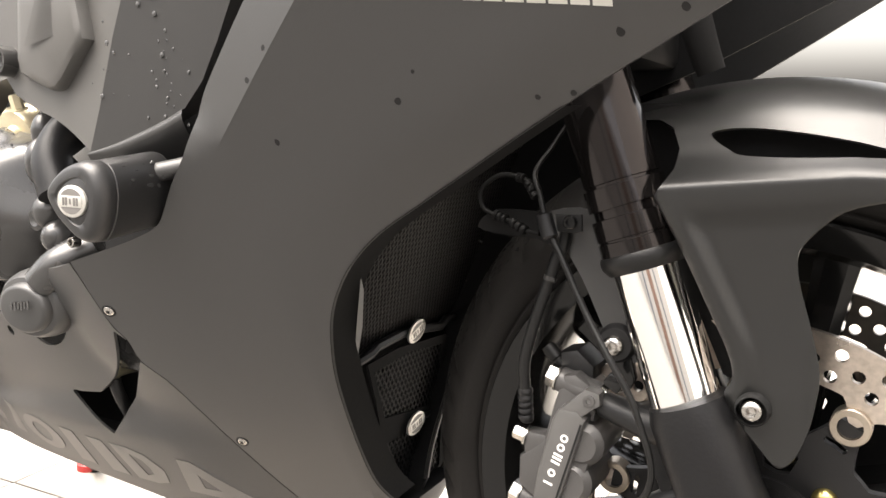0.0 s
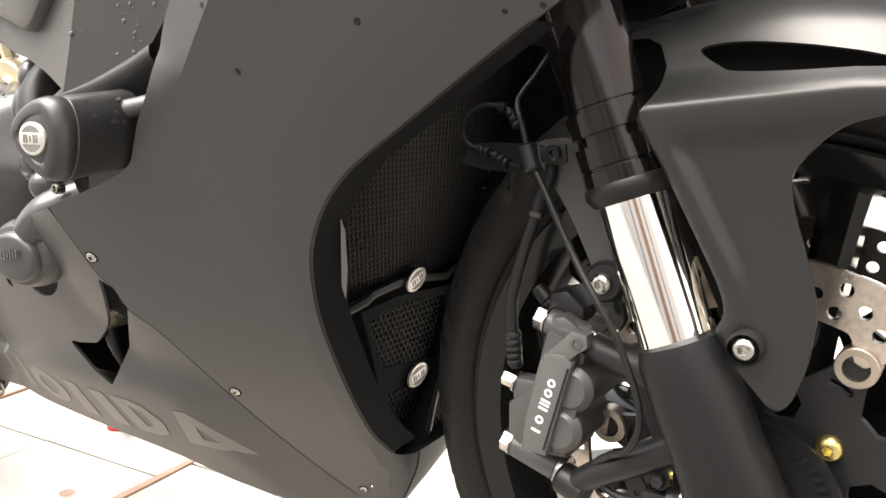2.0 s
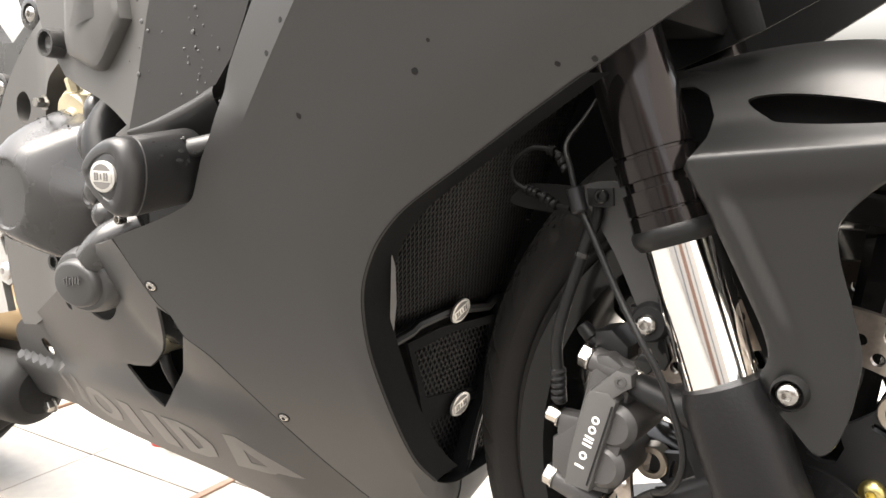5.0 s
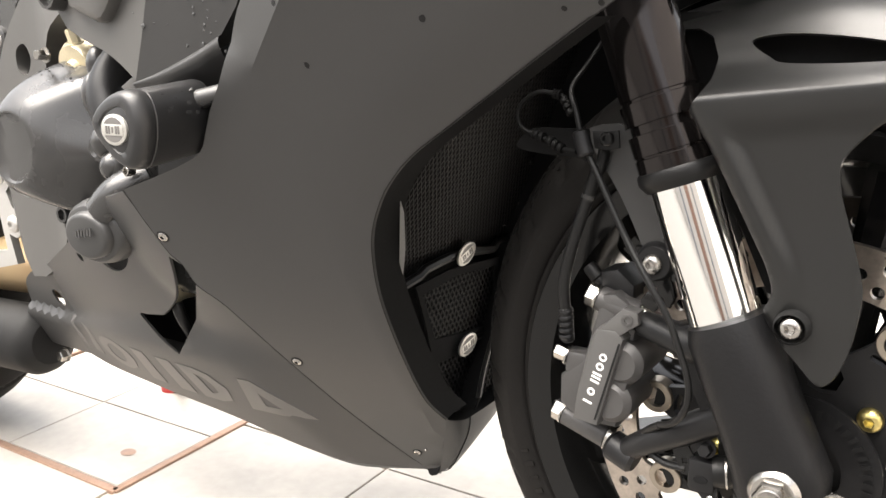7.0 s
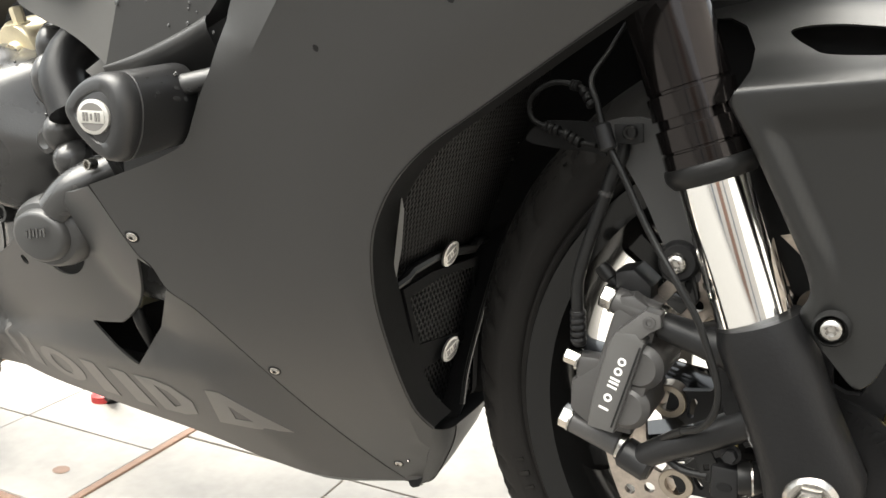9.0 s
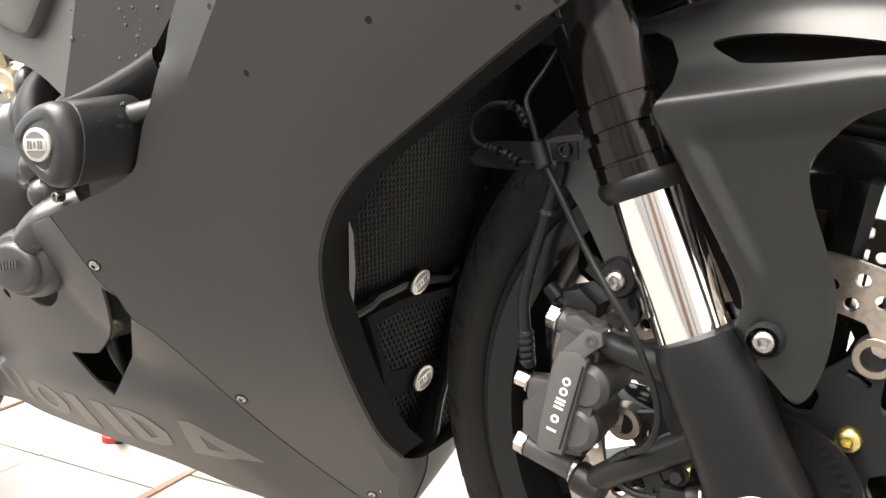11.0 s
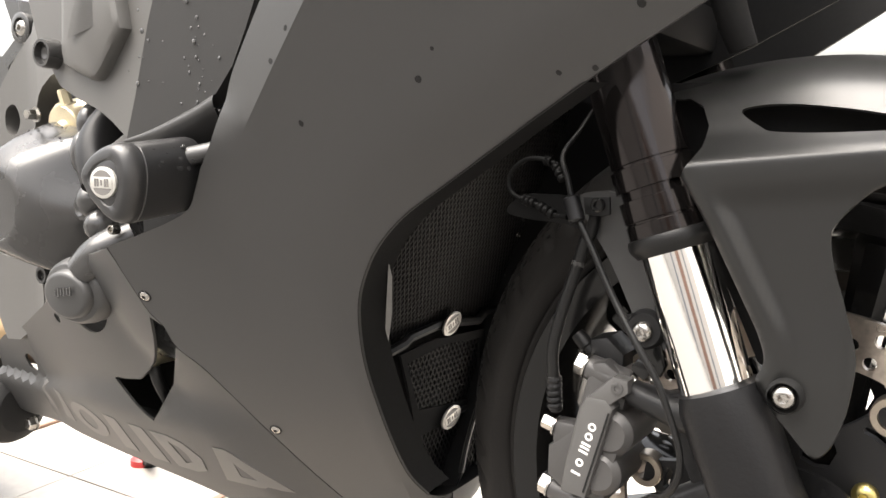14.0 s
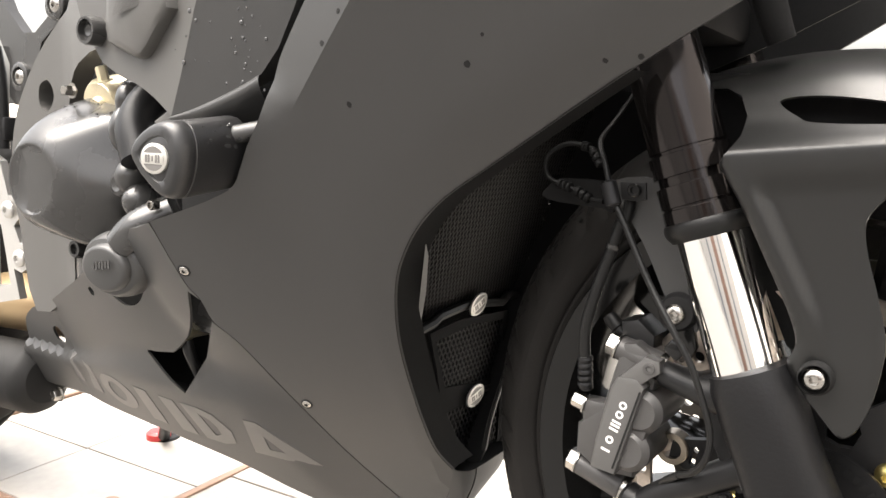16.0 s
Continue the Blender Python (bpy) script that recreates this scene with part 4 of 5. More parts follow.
part("sensor_bracket", sheet(B(), STRIP, lambda x, z: (x, -0.1035, z), 0.0025, 0.02, [[(-0.0735, 0.2925), (-0.0695, 0.2935), (-0.0685, 0.289), (-0.0725, 0.288)]], back=(0, 1, 0)), gloss_black, sensor, "glossy black strip bracket with a square hole")

# ---- front mudguard ----
RIDGE = lambda x: 0.552 + 0.11 * (x + 0.07) if x < 0.05 else 0.5652 + 0.02 * (x - 0.05) - 0.35 * (x - 0.05) ** 2
CROWN = lambda x: 0.2975 + math.sqrt(max(0.001, 0.3375 ** 2 - x ** 2))


PROFILE = [(0.0, -0.1400, 0.00), (0.08, -0.1390, 0.045), (0.18, -0.1345, 0.10), (0.30, -0.1255, 0.18), (0.42, -0.1155, 0.28), (0.56, -0.1055, 0.44), (0.70, -0.0915, 0.645), (0.84, -0.0650, 0.84), (0.93, -0.0350, 0.95), (1.0, 0.0, 1.0)]


PROFILE = [tuple(q) for q in spline(PROFILE, 6)]


def soft(t, a, b):
    t = min(1.0, max(0.0, (t - a) / (b - a)))
    return t * t * (3 - 2 * t)


def guard_place(u, v):
    """u runs along the bike; v is height below the ridge (negative) or 0..1 over the crown."""
    if v >= 0:
        v = v / VS
        k = [p[0] for p in PROFILE]
        y, f = np.interp(v, k, [p[1] for p in PROFILE]), np.interp(v, k, [p[2] for p in PROFILE])
        return (u, y, RIDGE(u) + (CROWN(u) - RIDGE(u)) * f)
    d = -v
    left = float(np.interp(min(d, 0.16), LEFT_D, LEFT_U))
    q = u - left
    y = -0.1400 + 0.008 * soft(d, 0.006, 0.030) * soft(q, 0.008, 0.022) * (1 - 0.8 * soft(d, 0.07, 0.15)) + 0.10 * max(0, d - 0.015)
    y += 60.0 * max(0, 0.008 - q) ** 2 + 0.6 * max(0, 0.006 - (0.040 - u)) * (1 if d > 0.05 else 0)
    return (u, y, RIDGE(u) + v)


LEG = spline([(-0.070, -0.004), (-0.0521, -0.0366), (-0.0264, -0.0905), (-0.0185, -0.1083), (-0.0143, -0.1224), (-0.0150, -0.131), (-0.0187, -0.1386), (-0.0155, -0.1475), (-0.0109, -0.1546), (0.0002, -0.1684), (0.0131, -0.1850), (0.0201, -0.1885), (0.0278, -0.1811), (0.0345, -0.163), (0.0380, -0.142), (0.0387, -0.122), (0.0322, -0.0948),
              (0.0242, -0.068), (0.0213, -0.0511), (0.0226, -0.0414), (0.0313, -0.0305), (0.047, -0.0185), (0.075, -0.011), (0.11, -0.008), (0.17, -0.008), (0.26, -0.008)], 4)
LEFT_D, LEFT_U = [-q[1] for q in LEG[:33]], [q[0] for q in LEG[:33]]
VS = 0.12
TOPL = [(u, v * VS) for u, v in ((0.26, 0.5), (0.26, 1.0), (0.1, 1.0), (0.0, 1.0), (-0.10, 1.0), (-0.150, 1.0), (-0.150, 0.80), (-0.10, 0.75), (-0.080, 0.71), (-0.068, 0.64), (-0.0605, 0.50), (-0.060, 0.30), (-0.064, 0.12), (-0.069, 0.03))]


def vz(x, z):
    return float(np.interp((z - RIDGE(x)) / (CROWN(x) - RIDGE(x)), [p[2] for p in PROFILE], [p[0] for p in PROFILE]))


SLOT = spline([(x, vz(x, z) * VS) for x, z in ((-0.041, 0.590), (-0.033, 0.594), (-0.010, 0.595), (0.022, 0.592), (0.050, 0.5875), (0.071, 0.582), (0.071, 0.578), (0.023, 0.577), (-0.016, 0.577), (-0.028, 0.581))], 4, True)


def dense(pts, step):
    out = []
    for a, b in zip(pts, pts[1:]):
        a, b = Vector(a), Vector(b)
        k = max(1, int((b - a).length / step))
        out += [a.lerp(b, i / k) for i in range(k)]
    return out


def mudguard_side(side):
    bm = sheet(B(), list(LEG) + dense(TOPL, 0.012), lambda u, v: Vector(guard_place(u, v)) * Vector((1, side, 1)), 0.0025, 0.0032, [SLOT] if side > 0 else [], back=(0, side * 0.7, -0.5))
    return bm


mudguard = new("front_mudguard")
mudguard.parent = bike
part("guard_half", mudguard_side(1), guard_paint, mudguard, "satin black mudguard side with a long vent slot", angle=50)
part("guard_half", mudguard_side(-1), guard_paint, mudguard, "", angle=50)
bm = B()
lathe(bm, [(0.0118, -0.002), (0.0108, 0.004), (0.0098, 0.006)], Matrix.Translation((0.0006, -0.128, 0.4116)) @ pose(0, 0, 0, 90, 0, 0), 28)
part("bolt_recess", bm, deep_black, mudguard)
part("guard_bolt", socket_bolt(B(), (0.0006, -0.1285, 0.4116), (0, -1, 0), 0.0080, 0.0062), bolt_steel, mudguard, "silver button head bolt")
REARP = [(-0.160, 0.530), (-0.124, 0.532), (-0.107, 0.50), (-0.094, 0.455), (-0.086, 0.426), (-0.092, 0.424), (-0.104, 0.429), (-0.1135, 0.447), (-0.132, 0.482), (-0.155, 0.515)]
stay = part("guard_stay", sheet(B(), spline(REARP, 3, True), lambda x, z: (x, -0.094 - 0.1 * (x + 0.12), z), 0.004, 0.012, back=(0, 1, 0)), matt_black, mudguard, "matt black rear stay of the mudguard")
part("stay_boss", lathe(B(), [(0.015, 0), (0.014, 0.005), (0.012, 0.007), (0, 0.007)], Matrix.Translation((-0.101, -0.096, 0.4365)) @ pose(0, 0, 0, 90, 0, 0), 28), satin_black, mudguard)
part("stay_bolt", socket_bolt(B(), (-0.1018, -0.103, 0.4358), (0, -1, 0), 0.0078, 0.0058), bolt_steel, mudguard, "silver button head bolt")
part("stay_bracket", slab(B(), [(-0.117, 0.4465), (-0.0935, 0.4475), (-0.0885, 0.4237), (-0.0855, 0.4114), (-0.0895, 0.4025), (-0.096, 0.404), (-0.100, 0.4165), (-0.112, 0.424)], -0.0985, -0.090, 0.002), gloss_black, mudguard)

# lower fork clamp and the dark inner fairing behind the fork
bm = B()
box(bm, (-0.15, 0, 0.665), (0.09, 0.26, 0.04), bevel=0.008)
part("slot_backing", slab(B(), [(-0.055, 0.572), (0.095, 0.572), (0.095, 0.592), (-0.055, 0.600)], -0.078, -0.074, 0.0), core_black, mudguard)
part("guard_inner", sheet(B(), [(-0.125, 0.600), (-0.110, 0.612), (-0.070, 0.612), (-0.050, 0.575), (-0.03, 0.575), (-0.005, 0.52), (0.012, 0.43), (0.0, 0.408), (-0.028, 0.418), (-0.052, 0.47), (-0.08, 0.53)], lambda x, z: (x, -0.074, z), 0.004, 0.02, back=(0, 1, 0)), core_black, mudguard, "black inner skirt of the mudguard")
part("lower_fork_clamp", bm, core_black, bike)
part("duct_panel", sheet(B(), [(-0.38, 0.195), (-0.350, 0.192), (-0.334, 0.215), (-0.300, 0.36), (-0.265, 0.44), (-0.20, 0.50), (-0.12, 0.60), (-0.14, 0.64), (-0.30, 0.64), (-0.38, 0.5)], lambda x, z: (x, 0.135, z), 0.004, 0.04, back=(0, 1, 0)), core_black, bike, "black panel beside the radiator")
bm = sheet(B(), [(-0.25, 0.61), (-0.20, 0.605), (-0.15, 0.618), (-0.08, 0.648), (0.02, 0.70), (0.20, 0.80), (0.20, 0.88), (-0.25, 0.88)], lambda x, z: (x, 0.06, z), 0.004, 0.05, back=(0, 1, 0))
part("inner_fairing", bm, core_black, bike, "dark inner fairing between the side panels")
part("air_duct", pipe(B(), [(-0.080, -0.070, 0.72), (-0.066, -0.074, 0.68), (-0.056, -0.074, 0.650), (-0.050, -0.072, 0.634)], lambda t: 0.013 - 0.003 * t, 5, 16), core_black, bike)

# added slab out of view above the bike, blocks sky light from overhead
part("top_sky_blocker", box(B(), (-0.3875, 0, 0.875), (0.675, 0.50, 0.02), bevel=0.004), deep_black, bike)
part("fairing_liner", sheet(B(), OPEN + NOSE + SEAM[:-1] + REAR, lambda x, z: (x, -fair_y(x, z) - 0.006 if fair_y(x, z) < -0.03 else -fair_y(x, z) - 0.002, z), 0.002, 0.03, back=(0, -1, 0)), core_black, left_fairing, "black inside of the far fairing half")

# ---- screws, decals and drops on the fairing ----
def skin_normal(f, x, z):
    e = 0.002
    return Vector(((f(x + e, z) - f(x - e, z)) / (2 * e), -1, (f(x, z + e) - f(x, z - e)) / (2 * e))).normalized()


for x, z, f, r in ((-0.5057, 0.4328, fair_y, 0.0050), (-0.445, 0.300, fair_y, 0.0050), (-0.373, 0.186, fair_y, 0.0042), (-0.3615, 0.1925, fair_y, 0.0014)):
    n = skin_normal(f, x, z)
    p = Vector((x, f(x, z), z))
    part("fairing_screw", socket_bolt(B(), p - n * 0.001, n, r, 0.0028), bolt_steel, right_fairing, "silver socket screw")
    part("screw_well", lathe(B(), [(r * 1.25, 0.0), (r * 1.2, 0.0006), (r * 0.9, 0.0006)], frame_to(p, p + n), 20), deep_black, right_fairing)


def mark(parent, f, poly, mat, lift=0.0006, name="letter_mark", holes=()):
    bm = sheet(B(), poly, lambda x, z: Vector((x, f(x, z), z)) + skin_normal(f, x, z) * lift, 0.0003, 0.012, holes)
    part(name, bm, mat, parent)


# plain bars and rings where the lower cowl carries its large grey word
def cowl_uv(s, t):
    top = Vector((-0.845, 0.281)).lerp(Vector((-0.481, 0.268)), s)
    low = Vector((-0.845, 0.246)).lerp(Vector((-0.455, 0.2235)), s)
    return tuple(low.lerp(top, t))


def cowl_shape(pts, holes=()):
    mark(right_cowl, cowl_y, [cowl_uv(*p) for p in pts], decal_grey, holes=[[cowl_uv(*p) for p in h] for h in holes])


def oval(s, t, rs, rt):
    return [(s + rs * math.cos(a), t + rt * math.sin(a)) for a in (2 * math.pi * k / 20 for k in range(20))]


for s0 in (0.0, 0.125, 0.445, 0.565):
    cowl_shape([(s0, 0), (s0 + 0.03, 0), (s0 + 0.06, 0), (s0 + 0.06, 1), (s0 + 0.03, 1), (s0, 1)])
cowl_shape(oval(0.315, 0.5, 0.093, 0.5), [oval(0.315, 0.5, 0.042, 0.30)])
cowl_shape([(0.655, 0), (0.72, 0), (0.765, 0.12), (0.79, 0.5), (0.765, 0.88), (0.72, 1), (0.655, 1)], [[(0.705, 0.2), (0.735, 0.3), (0.742, 0.5), (0.735, 0.7), (0.705, 0.8)]])
cowl_shape([(0.815, 0), (0.91, 0), (1.0, 0), (0.925, 1), (0.885, 1)], [[(0.882, 0.22), (0.928, 0.22), (0.906, 0.62)]])
# grey word high on the side panel, only its lower rim shows
for k in range(7):
    x, z = -0.166 + k * 0.0121, 0.6668 - k * 0.0005
    mark(right_fairing, fair_y, [(x, z), (x + 0.0105, z - 0.0004), (x + 0.0112, z + 0.020), (x + 0.0007, z + 0.0204)], badge_silver)

# ---- crash bobbin on the frame ----
slider = new("crash_bobbin")
slider.parent = bike
egg = [(0.0265, 0.008), (0.020, 0.024), (0.006, 0.0285), (-0.014, 0.021), (-0.027, 0.006), (-0.021, -0.008), (-0.010, -0.019), (0.004, -0.0285), (0.015, -0.027), (0.024, -0.012)]
egg = spline([(x * (1.12 if x < 0 else 1.0), z) for x, z in egg], 4, True)
C = Vector((-0.432, 0, 0.535))
bm = B()
loft(bm, [[(C.x + x * k + dx, y, C.z + z * k - 0.45 * dx) for x, z in egg] for y, k, dx in ((-0.3005, 0.52, 0), (-0.3000, 0.56, 0), (-0.3012, 0.60, 0), (-0.3012, 0.80, 0), (-0.3000, 0.88, 0), (-0.2970, 0.955, 0), (-0.2925, 0.995, 0), (-0.286, 1.0, 0.0), (-0.2855, 0.985, 0.0), (-0.2845, 0.985, 0.0), (-0.284, 1.0, 0.0), (-0.225, 1.0, -0.011), (-0.221, 0.97, -0.0115), (-0.218, 0.90, -0.012))], True)
bm.verts.ensure_lookup_table()
bm.faces.new([bm.verts[i] for i in range(len(egg))])
bmesh.ops.recalc_face_normals(bm, faces=bm.faces[:])
part("nylon_body", bm, material("black_nylon", (0.0135, 0.0135, 0.014), 0.40, grain=0.1, scale=500, bump=0.08, stain=0.2, stain_scale=30), slider, "black nylon bobbin body with water marks", angle=45)
oval_badge(slider, (C.x + 0.001, -0.3005, C.z), face_y, 0.0142, 0.0112)
part("mount_tube", rod(B(), (-0.425, -0.238, 0.552), (-0.360, -0.195, 0.570), 0.0074, seg=24), matt_black, slider)

part("inner_panel", sheet(B(), [(-0.535, 0.478), (-0.36, 0.485), (-0.33, 0.60), (-0.36, 0.63), (-0.40, 0.585), (-0.45, 0.57), (-0.535, 0.56)], lambda x, z: (x, -0.185, z), 0.004, 0.03, back=(0, 1, 0)), deep_black, bike, "black panel behind the bobbin")

# ---- frame, engine ----
frame_y = lambda x, z: -0.226 + 0.10 * max(0, -x - 0.47) * 0.9 + 0.25 * max(0, x + 0.47) * 0.4
FR = spline([(-0.500, 0.563), (-0.526, 0.580), (-0.551, 0.592), (-0.577, 0.600), (-0.606, 0.612)], 3) + [(-0.640, 0.650), (-0.66, 0.70), (-0.445, 0.70), (-0.464, 0.655), (-0.484, 0.600)]
frame_side = part("main_frame", sheet(B(), FR, lambda x, z: (x, frame_y(x, z), z), 0.02, 0.015, back=(0, 1, 0)), matt_panel, bike, "matt dark grey frame side")
panel_y = lambda x, z: -0.2315 + 0.22 * (x + 0.49) - 0.13 * (z - 0.575)
SP = [(-0.4965, 0.5625), (-0.4815, 0.600), (-0.4615, 0.655), (-0.4425, 0.70), (-0.352, 0.70), (-0.376, 0.650), (-0.391, 0.622), (-0.408, 0.6015), (-0.4294, 0.5905), (-0.461, 0.577)]
part("frame_panel", sheet(B(), SP, lambda x, z: (x, panel_y(x, z), z), 0.02, 0.015, back=(0, 1, 0)), matt_black, bike, "matt black panel beaded with water drops")
bm = B()
fold = spline([(-0.497, 0.5655, 0.2), (-0.480, 0.5705, 0.5), (-0.461, 0.5772, 0.8), (-0.4294, 0.5905, 1.0), (-0.409, 0.601, 1.0)], 3)
PROFILE = ((0.0, 0.003, 0.001), (0.0, -0.0015, 0.0), (0.001, -0.0035, -0.004), (0.001, -0.0025, -0.0085), (0.0, 0.001, -0.0130), (-0.002, 0.008, -0.0200), (-0.004, 0.020, -0.032))
loft(bm, [[(x + dx * k, panel_y(x, z) + dy * k, z + dz * k) for x, z, k in fold] for dx, dy, dz in PROFILE])
part("panel_fold", bm, matt_black, bike, "rounded lower fold of the panel", angle=70)
part("frame_gusset", slab(B(), [(-0.5336, 0.5615), (-0.5092, 0.5742), (-0.5075, 0.560), (-0.520, 0.552)], -0.2175, -0.214, 0.0006), matt_panel, bike, "small grey frame gusset")
pad = dense([(-0.586, 0.70), (-0.507, 0.70), (-0.497, 0.664), (-0.495, 0.654), (-0.526, 0.622), (-0.535, 0.6155), (-0.546, 0.6145), (-0.586, 0.628), (-0.590, 0.640), (-0.586, 0.70)], 0.01)
bm = B()
rows = []
for k, y in ((1.0, 0.0), (0.985, -0.006), (0.93, -0.010), (0.80, -0.012)):
    cx, cz = -0.535, 0.66
    rows.append([(cx + (x - cx) * k, frame_y(x, z) + y, cz + (z - cz) * k) for x, z in pad])
loft(bm, rows, True)
bm.verts.ensure_lookup_table()
nn = len(rows[0])
bm.faces.new([bm.verts[3 * nn + i] for i in range(nn)])
bmesh.ops.recalc_face_normals(bm, faces=bm.faces[:])
part("frame_pad", bm, matt_panel, bike, "ribbed dark grey rubber pad", angle=40)
bm = B()
for k in range(44):
    z = 0.652 + k * 0.0010
    box(bm, (0, 0, 0), (0.054, 0.00025, 0.00045), Matrix.Translation((-0.541 + k * 0.0004, -0.23245, z + 0.004)) @ Matrix.Rotation(radians(-12), 4, "Y"))
part("pad_ribs", bm, matt_panel, bike)
fb = Vector((-0.612, -0.224, 0.640))
bm = lathe(B(), [(0.0132, 0.02), (0.0132, 0.004), (0.012, 0), (0.0098, 0), (0.0092, 0.006), (0.006, 0.006), (0.005, 0.004), (0, 0.006)], Matrix.Translation(fb + Vector((0, -0.004, 0))) @ pose(0, 0, 0, -90, 0, 0), 28)
part("engine_mount_bolt", bm, engine_paint, bike, "grey recessed engine mount bolt")
# curved rear arm of the frame with a hole
hole = spline([(-0.842 + 0.015 * math.cos(a), 0.586 + 0.018 * math.sin(a)) for a in (0, 1.26, 2.51, 3.77, 5.03)], 3, True)
ARMP = [(-0.640, 0.640), (-0.700, 0.628), (-0.770, 0.612), (-0.80, 0.57), (-0.80, 0.50), (-0.79, 0.42), (-0.79, 0.37), (-0.87, 0.33), (-0.90, 0.43), (-0.913, 0.50), (-0.900, 0.565), (-0.860, 0.627), (-0.80, 0.68), (-0.72, 0.73), (-0.64, 0.73)]
part("frame_arm", sheet(B(), spline(ARMP, 3, True), lambda x, z: (x, -0.115 - 0.45 * max(0, x + 0.80), z), 0.025, 0.02, [hole], back=(0, 1, 0)), matt_panel, bike, "dark grey curved frame arm with an oval hole")

engine = new("engine")
engine.parent = bike
bm = B()
box(bm, (-0.60, 0, 0.46), (0.34, 0.28, 0.22), bevel=0.02)
part("crankcase", bm, engine_paint, engine)
bm = B()
rows = []
for r, h, wob in ((0.094, -0.02, 0), (0.094, 0.006, 0), (0.092, 0.012, 0.01), (0.086, 0.016, 0.05), (0.0845, 0.020, 0.06), (0.0805, 0.030, 0.065), (0.0745, 0.046, 0.06), (0.0665, 0.062, 0.05), (0.0585, 0.074, 0.035), (0.050, 0.083, 0.02), (0.0425, 0.0885, 0.01), (0.0385, 0.0905, 0), (0.0365, 0.0905, 0), (0.0345, 0.0885, 0), (0.012, 0.0890, 0)):
    row = []
    for k in range(96):
        a = 2 * math.pi * k / 96
        lobe = 1 + wob * (1 - 2.2 * abs(math.sin(3 * a + 0.4)) ** 1.4)
        row.append((-0.703 - 0.52 * max(0.0, h) + r * lobe * math.cos(a), -0.105 - h, 0.503 - 0.06 * max(0.0, h) + r * lobe * math.sin(a)))
    rows.append(row)
loft(bm, rows, True)
bm.faces.new(bm.verts[-96:])
bmesh.ops.recalc_face_normals(bm, faces=bm.faces[:])
part("clutch_cover", bm, engine_paint, engine, "dark grey round clutch cover wet with drops", angle=40)
for a in (20, 195, 240, 330):
    x, z = -0.703 + 0.095 * math.cos(radians(a)), 0.503 + 0.095 * math.sin(radians(a))
    part("cover_lug", lathe(B(), [(0.011, 0.03), (0.011, -0.018), (0.009, -0.022), (0.006, -0.022), (0.005, -0.018), (0, -0.018)], Matrix.Translation((x, -0.125, z)) @ pose(0, 0, 0, -90, 0, 0), 20), engine_paint, engine)
for x, y, z, r, d in ((-0.636, -0.165, 0.551, 0.015, 0.05), (-0.622, -0.168, 0.527, 0.013, 0.05), (-0.645, -0.172, 0.499, 0.014, 0.05), (-0.628, -0.165, 0.475, 0.018, 0.06), (-0.60, -0.150, 0.470, 0.020, 0.05), (-0.640, -0.155, 0.440, 0.022, 0.06)):
    part("engine_boss", lathe(B(), [(r * 1.5, d), (r * 1.15, d * 0.4), (r, 0.008), (r * 0.85, 0.002), (r * 0.55, 0.0), (r * 0.3, 0.0015), (0, 0.0018)], Matrix.Translation((x, y, z)) @ pose(0, 0, 0, -90, 0, 0), 24), engine_paint, engine)
part("small_bolt", lathe(B(), [(0.0048, 0.008), (0.0048, 0.001), (0.0042, 0), (0.0028, 0), (0.0022, 0.004), (0, 0.004)], Matrix.Translation((-0.5576, -0.203, 0.4862)) @ pose(0, 0, 0, -90, 0, 0), 20), bolt_steel, engine, "small pale bolt")
web = spline([(-0.655, 0.600), (-0.625, 0.590), (-0.614, 0.555), (-0.602, 0.525), (-0.585, 0.495), (-0.572, 0.465), (-0.620, 0.452), (-0.665, 0.500), (-0.665, 0.560)], 4, True)
part("casting_web", sheet(B(), web, lambda x, z: (x, -0.158 + 0.12 * abs(x + 0.62), z), 0.03, 0.012, back=(0, 1, 0)), engine_paint, engine, angle=60)
for x, y, z, r, up in ((-0.604, -0.155, 0.585, 0.013, 1.3), (-0.586, -0.155, 0.520, 0.014, 1.3), (-0.640, -0.155, 0.580, 0.014, 1.5), (-0.632, -0.170, 0.552, 0.013, 1.8), (-0.618, -0.172, 0.508, 0.015, 1.2), (-0.606, -0.172, 0.485, 0.016, 1.1), (-0.588, -0.172, 0.474, 0.012, 1.0), (-0.628, -0.165, 0.527, 0.010, 1.2)):
    bm = B()
    bmesh.ops.create_uvsphere(bm, u_segments=24, v_segments=16, radius=r, matrix=Matrix.Translation((x, y, z)) @ Matrix.Diagonal((1, 1.3, up, 1)))
    part("casting_bulge", bm, engine_paint, engine)
for a0, z0 in ((-0.038, 0.573),):
    part("cover_rib", box(B(), (0, 0, 0), (0.038, 0.010, 0.005), Matrix.Translation((-0.700 + a0, -0.176, z0 - 0.027)) @ Matrix.Rotation(radians(25), 4, "Y"), 0.002), engine_paint, engine)
part("coolant_elbow", pipe(B(), [(-0.570, -0.12, 0.605), (-0.600, -0.155, 0.588), (-0.606, -0.178, 0.558), (-0.590, -0.185, 0.525)], 0.019, 6, 20), satin_black, engine)
part("brass_cover", lathe(B(), [(0.030, 0.03), (0.030, 0.006), (0.026, 0), (0.012, 0), (0.010, -0.006), (0, -0.006)], Matrix.Translation((-0.727, -0.128, 0.574)) @ pose(0, 0, 0, -75, 0, 0), 28), brass, engine, "brass coloured fitting above the clutch cover")
part("bleed_screw", hex_bolt(B(), (-0.690, -0.150, 0.600), (0, -0.3, 1), 0.006, 0.014, 0.009), brass, engine)
